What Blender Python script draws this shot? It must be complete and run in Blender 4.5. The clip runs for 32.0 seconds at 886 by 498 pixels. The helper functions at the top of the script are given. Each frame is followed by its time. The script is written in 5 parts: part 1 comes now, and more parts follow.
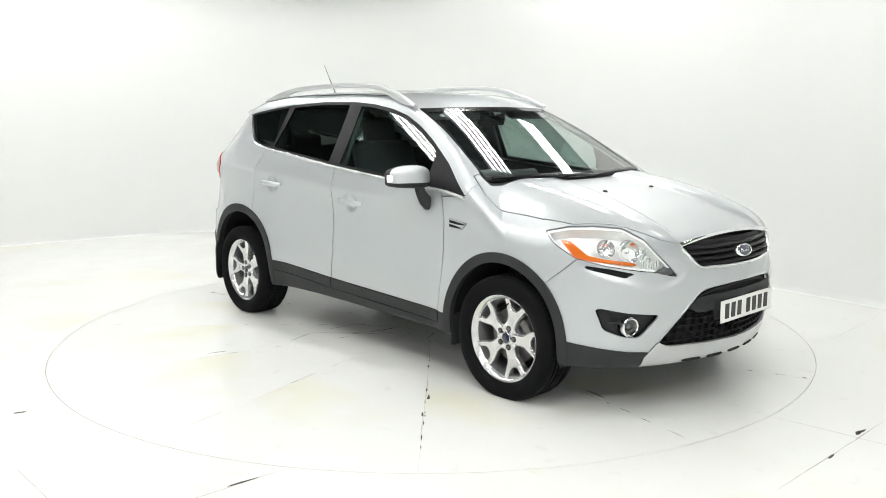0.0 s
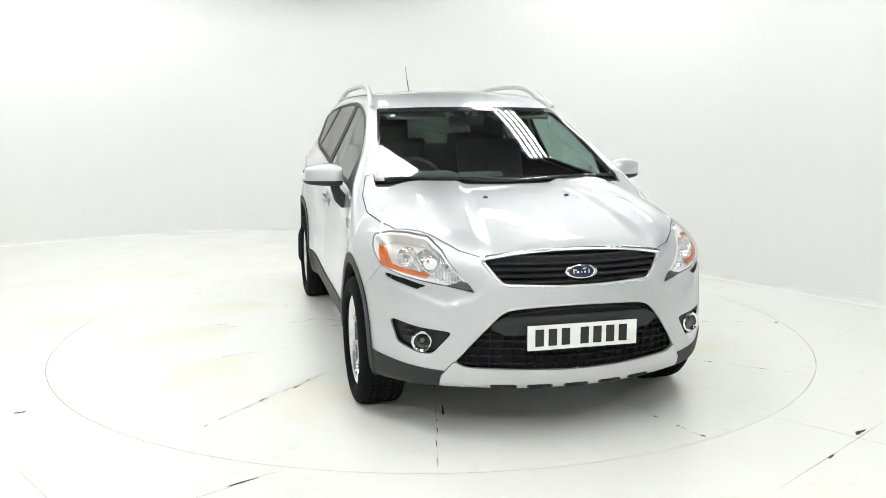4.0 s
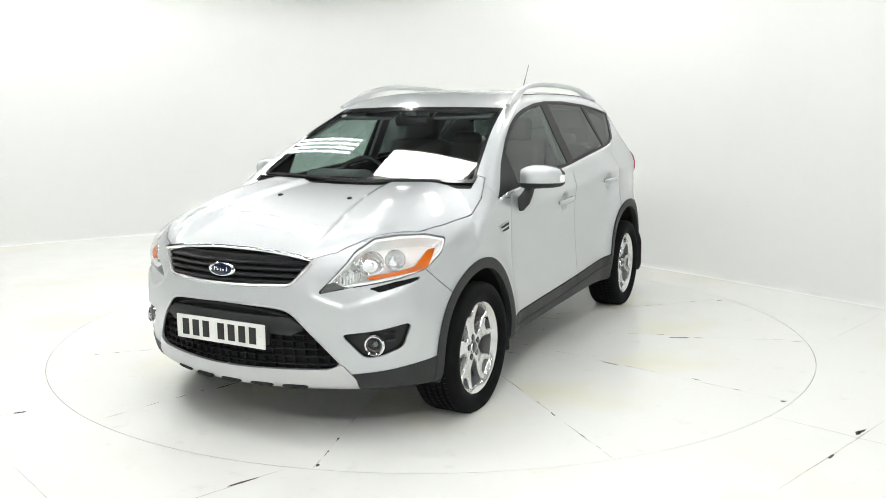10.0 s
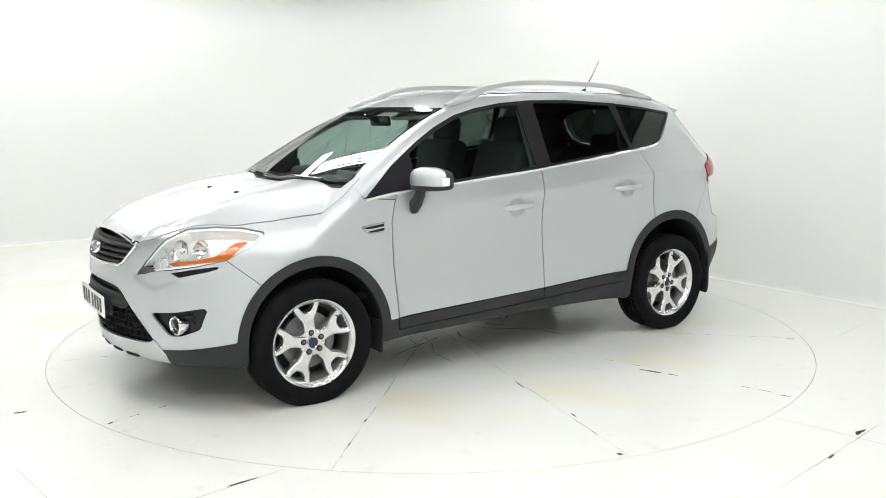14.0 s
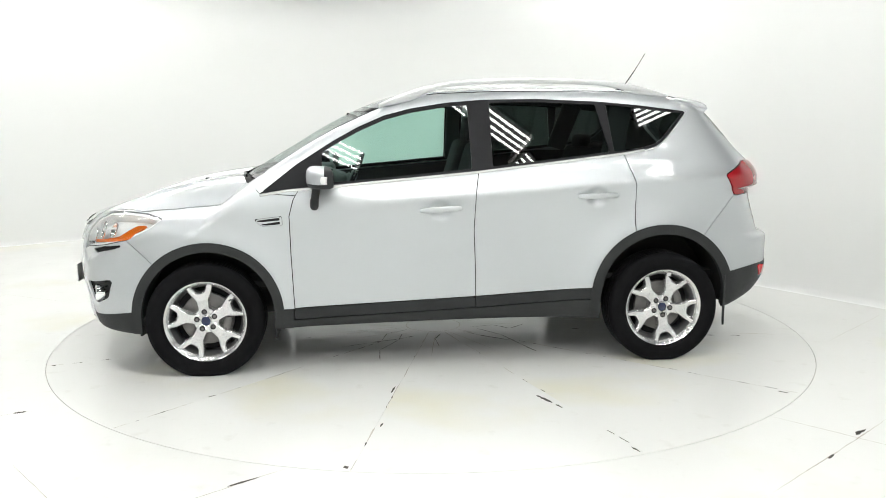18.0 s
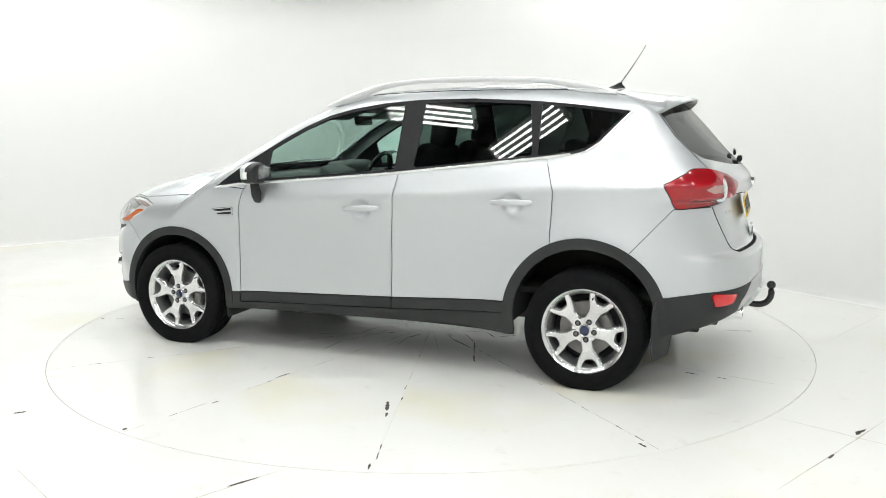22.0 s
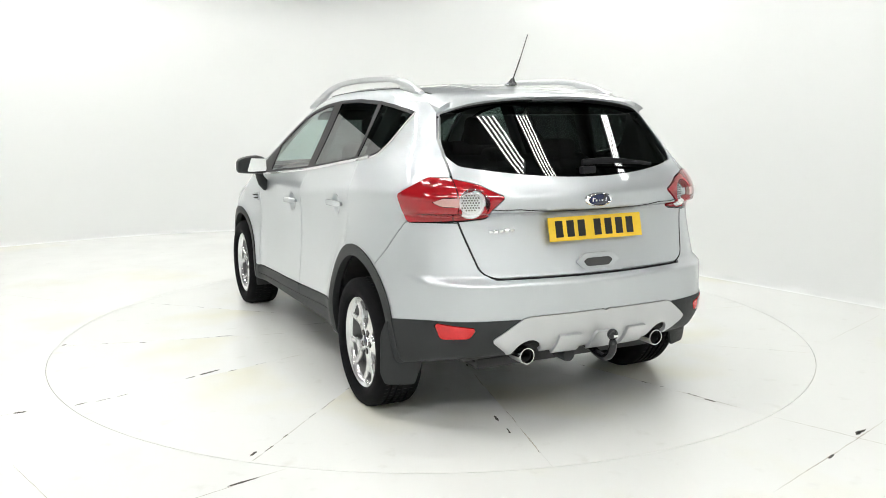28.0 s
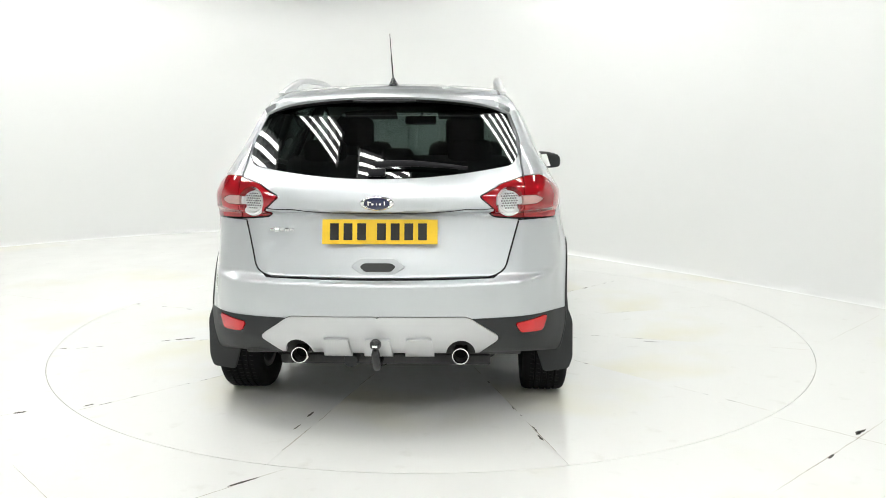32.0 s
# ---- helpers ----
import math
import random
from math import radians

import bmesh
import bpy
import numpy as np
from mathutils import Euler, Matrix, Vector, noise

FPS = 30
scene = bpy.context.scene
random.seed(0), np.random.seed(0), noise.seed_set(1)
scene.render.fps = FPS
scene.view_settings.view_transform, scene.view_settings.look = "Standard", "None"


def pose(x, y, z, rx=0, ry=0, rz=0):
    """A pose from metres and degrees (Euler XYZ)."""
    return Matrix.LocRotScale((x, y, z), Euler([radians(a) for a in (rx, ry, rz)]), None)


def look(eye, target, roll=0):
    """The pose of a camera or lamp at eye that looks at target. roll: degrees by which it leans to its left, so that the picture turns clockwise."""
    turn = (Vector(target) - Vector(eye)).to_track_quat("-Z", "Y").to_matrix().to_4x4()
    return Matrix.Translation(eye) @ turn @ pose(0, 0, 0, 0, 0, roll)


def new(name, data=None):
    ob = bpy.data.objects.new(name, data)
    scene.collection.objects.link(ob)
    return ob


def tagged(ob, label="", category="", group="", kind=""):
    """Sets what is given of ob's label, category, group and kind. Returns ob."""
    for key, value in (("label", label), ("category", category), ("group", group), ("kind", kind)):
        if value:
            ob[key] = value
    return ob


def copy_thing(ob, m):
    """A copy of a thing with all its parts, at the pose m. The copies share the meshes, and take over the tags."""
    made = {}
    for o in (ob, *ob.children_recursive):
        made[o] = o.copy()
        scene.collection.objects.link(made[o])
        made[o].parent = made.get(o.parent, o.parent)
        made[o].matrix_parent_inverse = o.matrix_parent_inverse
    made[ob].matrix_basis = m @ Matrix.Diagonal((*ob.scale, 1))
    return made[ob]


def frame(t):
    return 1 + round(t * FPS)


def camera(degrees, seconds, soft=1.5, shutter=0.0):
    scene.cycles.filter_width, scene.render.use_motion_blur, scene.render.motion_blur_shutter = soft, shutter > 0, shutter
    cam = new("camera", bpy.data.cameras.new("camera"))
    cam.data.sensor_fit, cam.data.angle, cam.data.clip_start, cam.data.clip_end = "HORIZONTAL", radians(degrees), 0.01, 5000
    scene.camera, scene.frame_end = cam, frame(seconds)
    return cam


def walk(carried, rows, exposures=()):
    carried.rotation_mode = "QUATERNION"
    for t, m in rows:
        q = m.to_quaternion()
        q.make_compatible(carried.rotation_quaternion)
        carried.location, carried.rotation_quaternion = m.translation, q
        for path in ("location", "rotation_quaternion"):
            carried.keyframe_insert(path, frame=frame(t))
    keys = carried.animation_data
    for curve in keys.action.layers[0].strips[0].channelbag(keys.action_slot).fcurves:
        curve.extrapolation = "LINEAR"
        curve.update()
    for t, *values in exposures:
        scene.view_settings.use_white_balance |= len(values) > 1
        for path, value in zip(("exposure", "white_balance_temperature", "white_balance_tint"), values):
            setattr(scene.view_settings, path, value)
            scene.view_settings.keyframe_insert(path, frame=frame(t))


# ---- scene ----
TURN = [199.39, -112.43, 0.201, -0.134, -0.282]  # the turntable's angle in degrees, by powers of (t - 16) / 16


def table_angle(t):
    s = (t - 16.0) / 16.0
    return sum(c * s**i for i, c in enumerate(TURN))


cam = camera(56.2, 32.0, soft=0.9)
EYE = (0.0, -5.742, 1.463)
AIM = Vector((0.01271, 0.98737, -0.15791))
STAND = look(EYE, Vector(EYE) + AIM, roll=-0.233)
walk(cam, [(0.0, STAND), (32.0, STAND)], exposures=[(0.0, 0.0), (32.0, 0.0)])

# ---------------------------------------------------------------- world and light
world = bpy.data.worlds.new("hall_world")
scene.world = world
world.use_nodes = True
world.node_tree.nodes["Background"].inputs[0].default_value = (0.9, 0.95, 1.0, 1)
world.node_tree.nodes["Background"].inputs[1].default_value = 0.3


# ---------------------------------------------------------------- materials
def material(name, colour, rough=0.5, metal=0.0, coat=0.0, noise_amount=0.0, noise_scale=8.0, bump=0.0, bump_scale=200.0, transmission=0.0, emit=0.0, ior=1.45, spec=0.5, rough_var=0.0):
    m = bpy.data.materials.new(name)
    m.use_nodes = True
    n, l = m.node_tree.nodes, m.node_tree.links
    b = n["Principled BSDF"]
    b.inputs["Base Color"].default_value = (*colour, 1)
    b.inputs["Roughness"].default_value, b.inputs["Metallic"].default_value = rough, metal
    b.inputs["Coat Weight"].default_value, b.inputs["Coat Roughness"].default_value = coat, 0.012
    b.inputs["Transmission Weight"].default_value, b.inputs["IOR"].default_value = transmission, ior
    b.inputs["Specular IOR Level"].default_value = spec
    if emit:
        b.inputs["Emission Color"].default_value, b.inputs["Emission Strength"].default_value = (*colour, 1), emit
    if noise_amount or bump or rough_var:
        at = n.new("ShaderNodeTexCoord")
    if noise_amount or rough_var:
        t = n.new("ShaderNodeTexNoise")
        t.inputs["Scale"].default_value, t.inputs["Detail"].default_value = noise_scale, 6
        l.new(at.outputs["Object"], t.inputs["Vector"])
    if noise_amount:
        mix = n.new("ShaderNodeMix")
        mix.data_type = "RGBA"
        mix.inputs[6].default_value = (*[c * (1 - noise_amount) for c in colour], 1)
        mix.inputs[7].default_value = (*[min(1, c * (1 + noise_amount)) for c in colour], 1)
        l.new(t.outputs[0], mix.inputs[0])
        l.new(mix.outputs[2], b.inputs["Base Color"])
    if rough_var:
        ramp = n.new("ShaderNodeMapRange")
        ramp.inputs[3].default_value, ramp.inputs[4].default_value = max(0.02, rough - rough_var), rough + rough_var
        l.new(t.outputs[0], ramp.inputs[0])
        l.new(ramp.outputs[0], b.inputs["Roughness"])
    if bump:
        t2 = n.new("ShaderNodeTexNoise")
        t2.inputs["Scale"].default_value, t2.inputs["Detail"].default_value = bump_scale, 3
        l.new(at.outputs["Object"], t2.inputs["Vector"])
        bn = n.new("ShaderNodeBump")
        bn.inputs["Strength"].default_value, bn.inputs["Distance"].default_value = bump, 0.002
        l.new(t2.outputs[0], bn.inputs["Height"])
        l.new(bn.outputs[0], b.inputs["Normal"])
    return m


def silver_paint():
    """Metallic silver: bright flakes under a clear coat."""
    m = material("silver_paint", (0.63, 0.645, 0.655), rough=0.47, metal=0.86, coat=1.0, spec=0.4)
    n, l = m.node_tree.nodes, m.node_tree.links
    at, v = n.new("ShaderNodeTexCoord"), n.new("ShaderNodeTexVoronoi")
    v.inputs["Scale"].default_value = 900
    l.new(at.outputs["Object"], v.inputs["Vector"])
    mix = n.new("ShaderNodeMix")
    mix.data_type = "RGBA"
    mix.inputs[6].default_value, mix.inputs[7].default_value = (0.515, 0.541, 0.562, 1), (0.645, 0.672, 0.694, 1)
    l.new(v.outputs["Distance"], mix.inputs[0])
    l.new(mix.outputs[2], n["Principled BSDF"].inputs["Base Color"])
    return m


def pane_glass(name, tint, gloss=1.0):
    """A thin pane: tinted see-through mixed with a mirror that grows at grazing angles."""
    m = bpy.data.materials.new(name)
    m.use_nodes = True
    n, l = m.node_tree.nodes, m.node_tree.links
    n.remove(n["Principled BSDF"])
    clear, shine, mix, fres = n.new("ShaderNodeBsdfTransparent"), n.new("ShaderNodeBsdfGlossy"), n.new("ShaderNodeMixShader"), n.new("ShaderNodeFresnel")
    clear.inputs[0].default_value = (*tint, 1)
    shine.inputs["Roughness"].default_value = 0.005
    fres.inputs["IOR"].default_value = 1.50
    least = n.new("ShaderNodeMath")
    least.operation = "MINIMUM"
    least.inputs[1].default_value = 0.45
    twice = n.new("ShaderNodeMath")
    twice.operation = "MULTIPLY"
    twice.inputs[1].default_value = gloss
    l.new(fres.outputs[0], twice.inputs[0])
    l.new(twice.outputs[0], least.inputs[0])
    l.new(least.outputs[0], mix.inputs[0])
    l.new(clear.outputs[0], mix.inputs[1])
    l.new(shine.outputs[0], mix.inputs[2])
    l.new(mix.outputs[0], n["Material Output"].inputs[0])
    return m


PAINT = silver_paint()
CLADDING = material("black_plastic", (0.026, 0.028, 0.029), rough=0.55, noise_amount=0.2, bump=0.25, bump_scale=900, spec=0.35)
GLOSS_BLACK = material("gloss_black", (0.012, 0.012, 0.014), rough=0.15, coat=0.3)
TRIM_BLACK = material("satin_black_trim", (0.014, 0.014, 0.016), rough=0.40, spec=0.15, noise_amount=0.15)
UNDER = material("grey_underbody", (0.05, 0.05, 0.05), rough=0.8, noise_amount=0.4, noise_scale=4)
DARK = material("dark_void", (0.012, 0.012, 0.013), rough=0.8, noise_amount=0.3)
RUBBER = material("tyre_rubber", (0.008, 0.008, 0.009), rough=0.75, noise_amount=0.3, noise_scale=20, bump=0.2, bump_scale=300, spec=0.08)
ALLOY = material("alloy_silver", (0.72, 0.725, 0.73), rough=0.25, metal=0.92, coat=0.25, noise_amount=0.05)
CHROME = material("chrome", (0.86, 0.87, 0.88), rough=0.05, metal=1.0)
SATIN = material("satin_silver", (0.60, 0.61, 0.62), rough=0.38, metal=0.75, noise_amount=0.04)
BRIGHT = material("bright_trim", (0.84, 0.845, 0.85), rough=0.18, metal=0.7, coat=0.3)
REFLECTOR = material("red_reflector", (0.60, 0.008, 0.012), rough=0.12, coat=0.5, noise_amount=0.12, noise_scale=60)
# Barrel alloy with shade behind the spokes in its colour; plain grey on lamps.
BARREL = material("grey_and_shaded_barrel", (0.11, 0.112, 0.115), rough=0.42, metal=0.5, noise_amount=0.1)
STEEL = material("brake_steel", (0.19, 0.185, 0.18), rough=0.45, metal=0.6, noise_amount=0.25, noise_scale=30)
WINDSCREEN = pane_glass("clear_green_glass", (0.78, 0.88, 0.85), 1.9)
SIDE_GLASS = pane_glass("green_side_glass", (0.66, 0.84, 0.78))
PRIVACY = pane_glass("dark_privacy_glass", (0.11, 0.14, 0.13))
LENS = pane_glass("clear_lens", (0.93, 0.95, 0.95))
RED = material("red_lens", (0.32, 0.006, 0.011), rough=0.08, coat=0.8, noise_amount=0.15, noise_scale=25)
AMBER = material("amber_lens", (0.68, 0.145, 0.012), rough=0.15, coat=0.6, noise_amount=0.1, noise_scale=40)
SEAT = material("dark_seat_cloth", (0.025, 0.027, 0.03), rough=0.85, noise_amount=0.3, bump=0.3, bump_scale=500)
DASH = material("grey_dashboard", (0.075, 0.085, 0.085), rough=0.6, noise_amount=0.15, bump=0.2, bump_scale=700)
HEADLINER = material("pale_headlining", (0.42, 0.43, 0.42), rough=0.9, noise_amount=0.06)
PLATE_W = material("white_plate", (0.82, 0.83, 0.80), rough=0.35, coat=0.3)
PLATE_Y = material("yellow_plate", (0.80, 0.52, 0.03), rough=0.35, coat=0.3)
INK = material("plate_black", (0.012, 0.012, 0.012), rough=0.4)
BADGE_BLUE = material("badge_blue", (0.010, 0.016, 0.055), rough=0.15, coat=0.8)
# ---------------------------------------------------------------- car body as one smooth surface
# car space: x ahead, y to its left, z up, origin on the ground midway between the axles
def spline(knots):
    """A natural cubic through (x, value) pairs, straight beyond its ends."""
    k = np.array(sorted(knots), float)
    x, v = k[:, 0], k[:, 1]
    n, h = len(x), np.diff(k[:, 0])
    a, b = np.eye(n), np.zeros(n)
    for i in range(1, n - 1):
        a[i, i - 1:i + 2] = h[i - 1], 2 * (h[i - 1] + h[i]), h[i]
        b[i] = 6 * ((v[i + 1] - v[i]) / h[i] - (v[i] - v[i - 1]) / h[i - 1])
    m = np.linalg.solve(a, b)

    def at(q):
        q = np.asarray(q, float)
        i = np.clip(np.searchsorted(x, q) - 1, 0, n - 2)
        c = np.clip(q, x[0], x[-1])
        u, w, d = x[i + 1] - c, c - x[i], h[i]
        s = (m[i] * u**3 + m[i + 1] * w**3) / (6 * d) + (v[i] / d - m[i] * d / 6) * u + (v[i + 1] / d - m[i + 1] * d / 6) * w
        e0 = (v[1] - v[0]) / h[0] - m[1] * h[0] / 6
        e1 = (v[-1] - v[-2]) / h[-1] + m[-2] * h[-1] / 6
        return s + np.minimum(q - x[0], 0) * e0 + np.maximum(q - x[-1], 0) * e1
    return at


def ease(t):
    t = np.clip(t, 0, 1)
    return t * t * t * (t * (6 * t - 15) + 10)


def smax(a, b, k):
    h = np.maximum(k - np.abs(a - b), 0) / k
    return np.maximum(a, b) + h * h * k * 0.25


BONNET = spline([(2.16, 0.822), (2.03, 0.897), (1.94, 0.934), (1.757, 0.998), (1.576, 1.049), (1.397, 1.087), (1.219, 1.113), (1.0, 1.135), (0.6, 1.16)])
SCREEN = spline([(1.3, 1.02), (1.078, 1.165), (0.9, 1.27), (0.688, 1.396), (0.548, 1.47), (0.375, 1.547), (0.236, 1.592), (0.06, 1.625), (-0.12, 1.638),
                 (-0.395, 1.650), (-0.871, 1.650), (-1.3, 1.628), (-1.55, 1.592), (-1.75, 1.55)])
NOSE = spline([(0.15, 2.10), (0.22, 2.14), (0.28, 2.17), (0.4, 2.195), (0.5, 2.21), (0.6, 2.213), (0.7, 2.205), (0.78, 2.188), (0.84, 2.165), (0.92, 2.10), (1.1, 1.8)])
BUMPER = spline([(0.2, -2.03), (0.38, -2.13), (0.47, -2.19), (0.58, -2.205), (0.68, -2.207), (0.78, -2.205)])
GATE_LOW = spline([(0.6, -2.180), (0.757, -2.142), (0.86, -2.106), (0.95, -2.079), (1.018, -2.066), (1.08, -2.06)])
GATE_HIGH = spline([(1.0, -2.128), (1.048, -2.126), (1.09, -2.124), (1.15, -2.095), (1.22, -2.02), (1.36, -1.89), (1.48, -1.78), (1.6, -1.67)])


def TAIL(z):
    """The rear's outline: bumper, a shelf, the lower tailgate, and the overhang above the plate."""
    z = np.asarray(z, float)
    shelf, brow = ease((z - 0.716) / 0.042), ease((z - 1.018) / 0.030)
    low = BUMPER(z) * (1 - shelf) + GATE_LOW(z) * shelf
    return low * (1 - brow) + GATE_HIGH(np.maximum(z, 0.99)) * brow


PLAN = spline([(2.2, 0.77), (1.9, 0.824), (1.72, 0.862), (1.58, 0.888), (1.345, 0.906), (0.9, 0.882), (0.3, 0.876), (-0.3, 0.878), (-0.9, 0.887), (-1.345, 0.913), (-1.6, 0.894), (-1.87, 0.830), (-2.1, 0.762)])
SIDE_LOW = spline([(0.2, -0.02), (0.36, 0.004), (0.5, -0.002), (0.65, -0.014), (0.8, -0.021), (0.92, -0.018), (1.0, -0.009), (1.1, 0.003)])
SIDE_HIGH = spline([(0.9, 0.026), (1.0, -0.0155), (1.06, -0.040), (1.12, -0.064), (1.2, -0.102), (1.35, -0.175), (1.55, -0.268), (1.7, -0.342)])


def SECTION(z, soft=0.012):
    """The side's depth by height: a lower and an upper face that meet in the shoulder crease."""
    return -smax(-SIDE_LOW(np.minimum(z, 1.15)), -SIDE_HIGH(np.maximum(z, 0.85)), soft)


BELLY = spline([(-2.3, 0.43), (-1.9, 0.35), (-1.6, 0.285), (-0.8, 0.27), (0.8, 0.262), (1.5, 0.25), (1.9, 0.243), (2.25, 0.243)])
ARCH_F, ARCH_R = (1.325, 0.345, 0.372, 0.425), (-1.335, 0.385, 0.385, 0.443)  # x, z, radius of the opening, of the cladding


def arch_distance(x, z, arch):
    return np.hypot(x - arch[0], np.maximum(z - arch[1], 0))


def bonnet_z(x, y):
    ridge = 0.30 + 0.16 * (x - 1.2)
    return BONNET(x) - 0.020 * (1 - ease((y - ridge + 0.075) / 0.085)) - 1.35 * np.maximum(y - 0.48, 0) ** 2


SHOULDER = spline([(2.2, 0.0), (1.5, 0.01), (0.85, -0.012), (0.33, -0.004), (-0.22, 0.023), (-0.84, 0.070), (-1.1, 0.090), (-1.4, 0.108), (-1.8, 0.115)])
GRIPS = ((-0.005, 0.931), (-0.928, 0.999))  # the middles of the door grips


def side_w(x, z):
    up = np.clip((z - 1.08) / 0.5, 0, 1)
    w = PLAN(x) + SECTION(z - SHOULDER(x) * (1 - up * up * (3 - 2 * up)), 0.012 + 0.06 * ease((x - 0.25) / 0.6))
    for gx, gz in GRIPS:
        w = w - 0.023 * np.exp(-(((x - gx) / 0.052) ** 2 + ((z - gz + 0.004) / 0.046) ** 2) ** 2)
    w = w - 0.046 * ease((-0.75 - x) / 0.75) * (1 - ease((-1.40 - x) / 0.70)) * ease((z - 0.84) / 0.46) * (1 - 0.6 * ease((z - 1.20) / 0.32))
    for arch in (ARCH_F, ARCH_R):
        d = arch_distance(x, z, arch)
        w = w + 0.018 * np.exp(-((d - arch[3]) / 0.085) ** 2)
    return w


SCOOP = lambda q: np.interp(q, [0.50, 0.575, 0.70, 0.74, 0.96, 1.03, 1.265, 1.35], [0.70, 0.664, 0.634, 0.632, 0.682, 0.692, 0.752, 0.80])


def body(x, y, z):
    """Below nought inside the car's skin, above nought outside it."""
    y = np.abs(y)
    roof = SCREEN(x + 0.2 * y * y * ease((x + 0.3) / 0.9)) - 0.10 * y * y * ease((0.9 - x) / 0.8)
    roof = roof - 0.005 * np.exp(-((y - 0.27) / 0.022) ** 2) * ease((0.1 - x) / 0.2) * ease((x + 1.5) / 0.2)
    top = z - np.maximum(bonnet_z(x, y), roof)
    front = (x - NOSE(z) + 0.45 * y * y) * 0.92
    rear = (-x + TAIL(z) + 0.26 * y * y + 0.5 * np.maximum(y - 0.5, 0) ** 2) * 0.9
    side = y - side_w(x, z)
    f = smax(front, side, 0.16)
    f = f + 0.010 * ease((z - SCOOP(y + 2.2 - x) + 0.016) / 0.045) * (1 - ease((z - 0.72) / 0.07)) * ease((x - 1.6) / 0.12) * ease((y - 0.40) / 0.08)
    f = smax(f, smax(rear, side, 0.13), 0.02)
    f = smax(f, top, 0.065)
    return smax(f, BELLY(x) - z, 0.03)
# ---------------------------------------------------------------- mesh tools
CAR_AT = Vector((0.047, 0.127, 0.0))  # the car's own origin, off the turntable's axis


def mesh_object(name, verts, faces, mat, normals=None, smooth=True):
    me = bpy.data.meshes.new(name)
    me.from_pydata([tuple(v) for v in verts], [], [tuple(int(i) for i in f) for f in faces])
    me.materials.append(mat)
    if smooth:
        me.polygons.foreach_set("use_smooth", [True] * len(me.polygons))
    if normals is not None and len(me.vertices):
        me.normals_split_custom_set_from_vertices([tuple(v) for v in normals])
    me.update()
    return new(name, me)


def hang(ob, parent, label=""):
    ob.parent = parent
    if parent.type == "EMPTY" and parent.parent is None and parent.name.startswith("car"):
        ob.location = CAR_AT
    if label:
        ob["label"] = label
    return ob


def part(name, bm, mat, parent, label="", smooth=True):
    me = bpy.data.meshes.new(name)
    bm.to_mesh(me)
    bm.free()
    me.materials.append(mat)
    if smooth:
        me.polygons.foreach_set("use_smooth", [True] * len(me.polygons))
        me.set_sharp_from_angle(angle=radians(38))
    return hang(new(name, me), parent, label)


def join_bm(target, source):
    me = bpy.data.meshes.new("join")
    source.to_mesh(me)
    source.free()
    target.from_mesh(me)
    bpy.data.meshes.remove(me)
    return target


def box_bm(size, m=Matrix(), bevel=0.0, segments=2):
    bm = bmesh.new()
    bmesh.ops.create_cube(bm, size=1, matrix=Matrix.Diagonal((*size, 1)))
    if bevel:
        bmesh.ops.bevel(bm, geom=bm.edges[:], offset=bevel, segments=segments, affect="EDGES", profile=0.5)
    bm.transform(m)
    return bm


def ring_loft(rings, close=True, caps=False):
    """A skin over rings of equally many points."""
    bm = bmesh.new()
    rows = [[bm.verts.new(p) for p in ring] for ring in rings]
    n = len(rings[0])
    for a, b in zip(rows, rows[1:]):
        for i in range(n if close else n - 1):
            j = (i + 1) % n
            bm.faces.new((a[i], a[j], b[j], b[i]))
    if caps:
        bm.faces.new(rows[0][::-1])
        bm.faces.new(rows[-1])
    bmesh.ops.recalc_face_normals(bm, faces=bm.faces[:])
    return bm


def lathe(profile, steps=48, axis="Y"):
    """Turns (radius, along) pairs about an axis."""
    rings = []
    for r, a in profile:
        ring = []
        for i in range(steps):
            c, s = math.cos(2 * math.pi * i / steps), math.sin(2 * math.pi * i / steps)
            ring.append({"Y": (r * c, a, r * s), "X": (a, r * c, r * s), "Z": (r * c, r * s, a)}[axis])
        rings.append(ring)
    return ring_loft(rings)


def tube(points, radius, steps=10, caps=True):
    """A round bar along points; radius is one number or one a point."""
    pts = [Vector(p) for p in points]
    radii = radius if isinstance(radius, (list, tuple)) else [radius] * len(pts)
    rings, side = [], None
    for i, p in enumerate(pts):
        d = (pts[min(i + 1, len(pts) - 1)] - pts[max(i - 1, 0)]).normalized()
        side = (side or d.orthogonal()).copy()
        side = (side - d * side.dot(d)).normalized()
        up = d.cross(side)
        rings.append([p + radii[i] * (math.cos(a) * side + math.sin(a) * up) for a in [2 * math.pi * k / steps for k in range(steps)]])
    return ring_loft(rings, caps=caps)


def curve_points(knots, count):
    """Points along a smooth curve through 3D knots."""
    k = np.array(knots, float)
    s = np.r_[0, np.cumsum(np.linalg.norm(np.diff(k, axis=0), axis=1))]
    lines = [spline(list(zip(s, k[:, i]))) for i in range(3)]
    q = np.linspace(0, s[-1], count)
    return np.stack([f(q) for f in lines], 1)


# ---------------------------------------------------------------- the skin, cut into panels
def gradient(p):
    e = 1e-4
    g = np.stack([body(*(p + d).T) - body(*(p - d).T) for d in np.eye(3) * e], 1) / (2 * e)
    return g


def settle(p, rounds=4):
    """Moves points on to the skin."""
    for _ in range(rounds):
        g = gradient(p)
        p = p - g * (body(*p.T) / np.maximum((g * g).sum(1), 0.05))[:, None]
    return p


def unit(v):
    return v / np.maximum(np.linalg.norm(v, axis=1, keepdims=True), 1e-9)


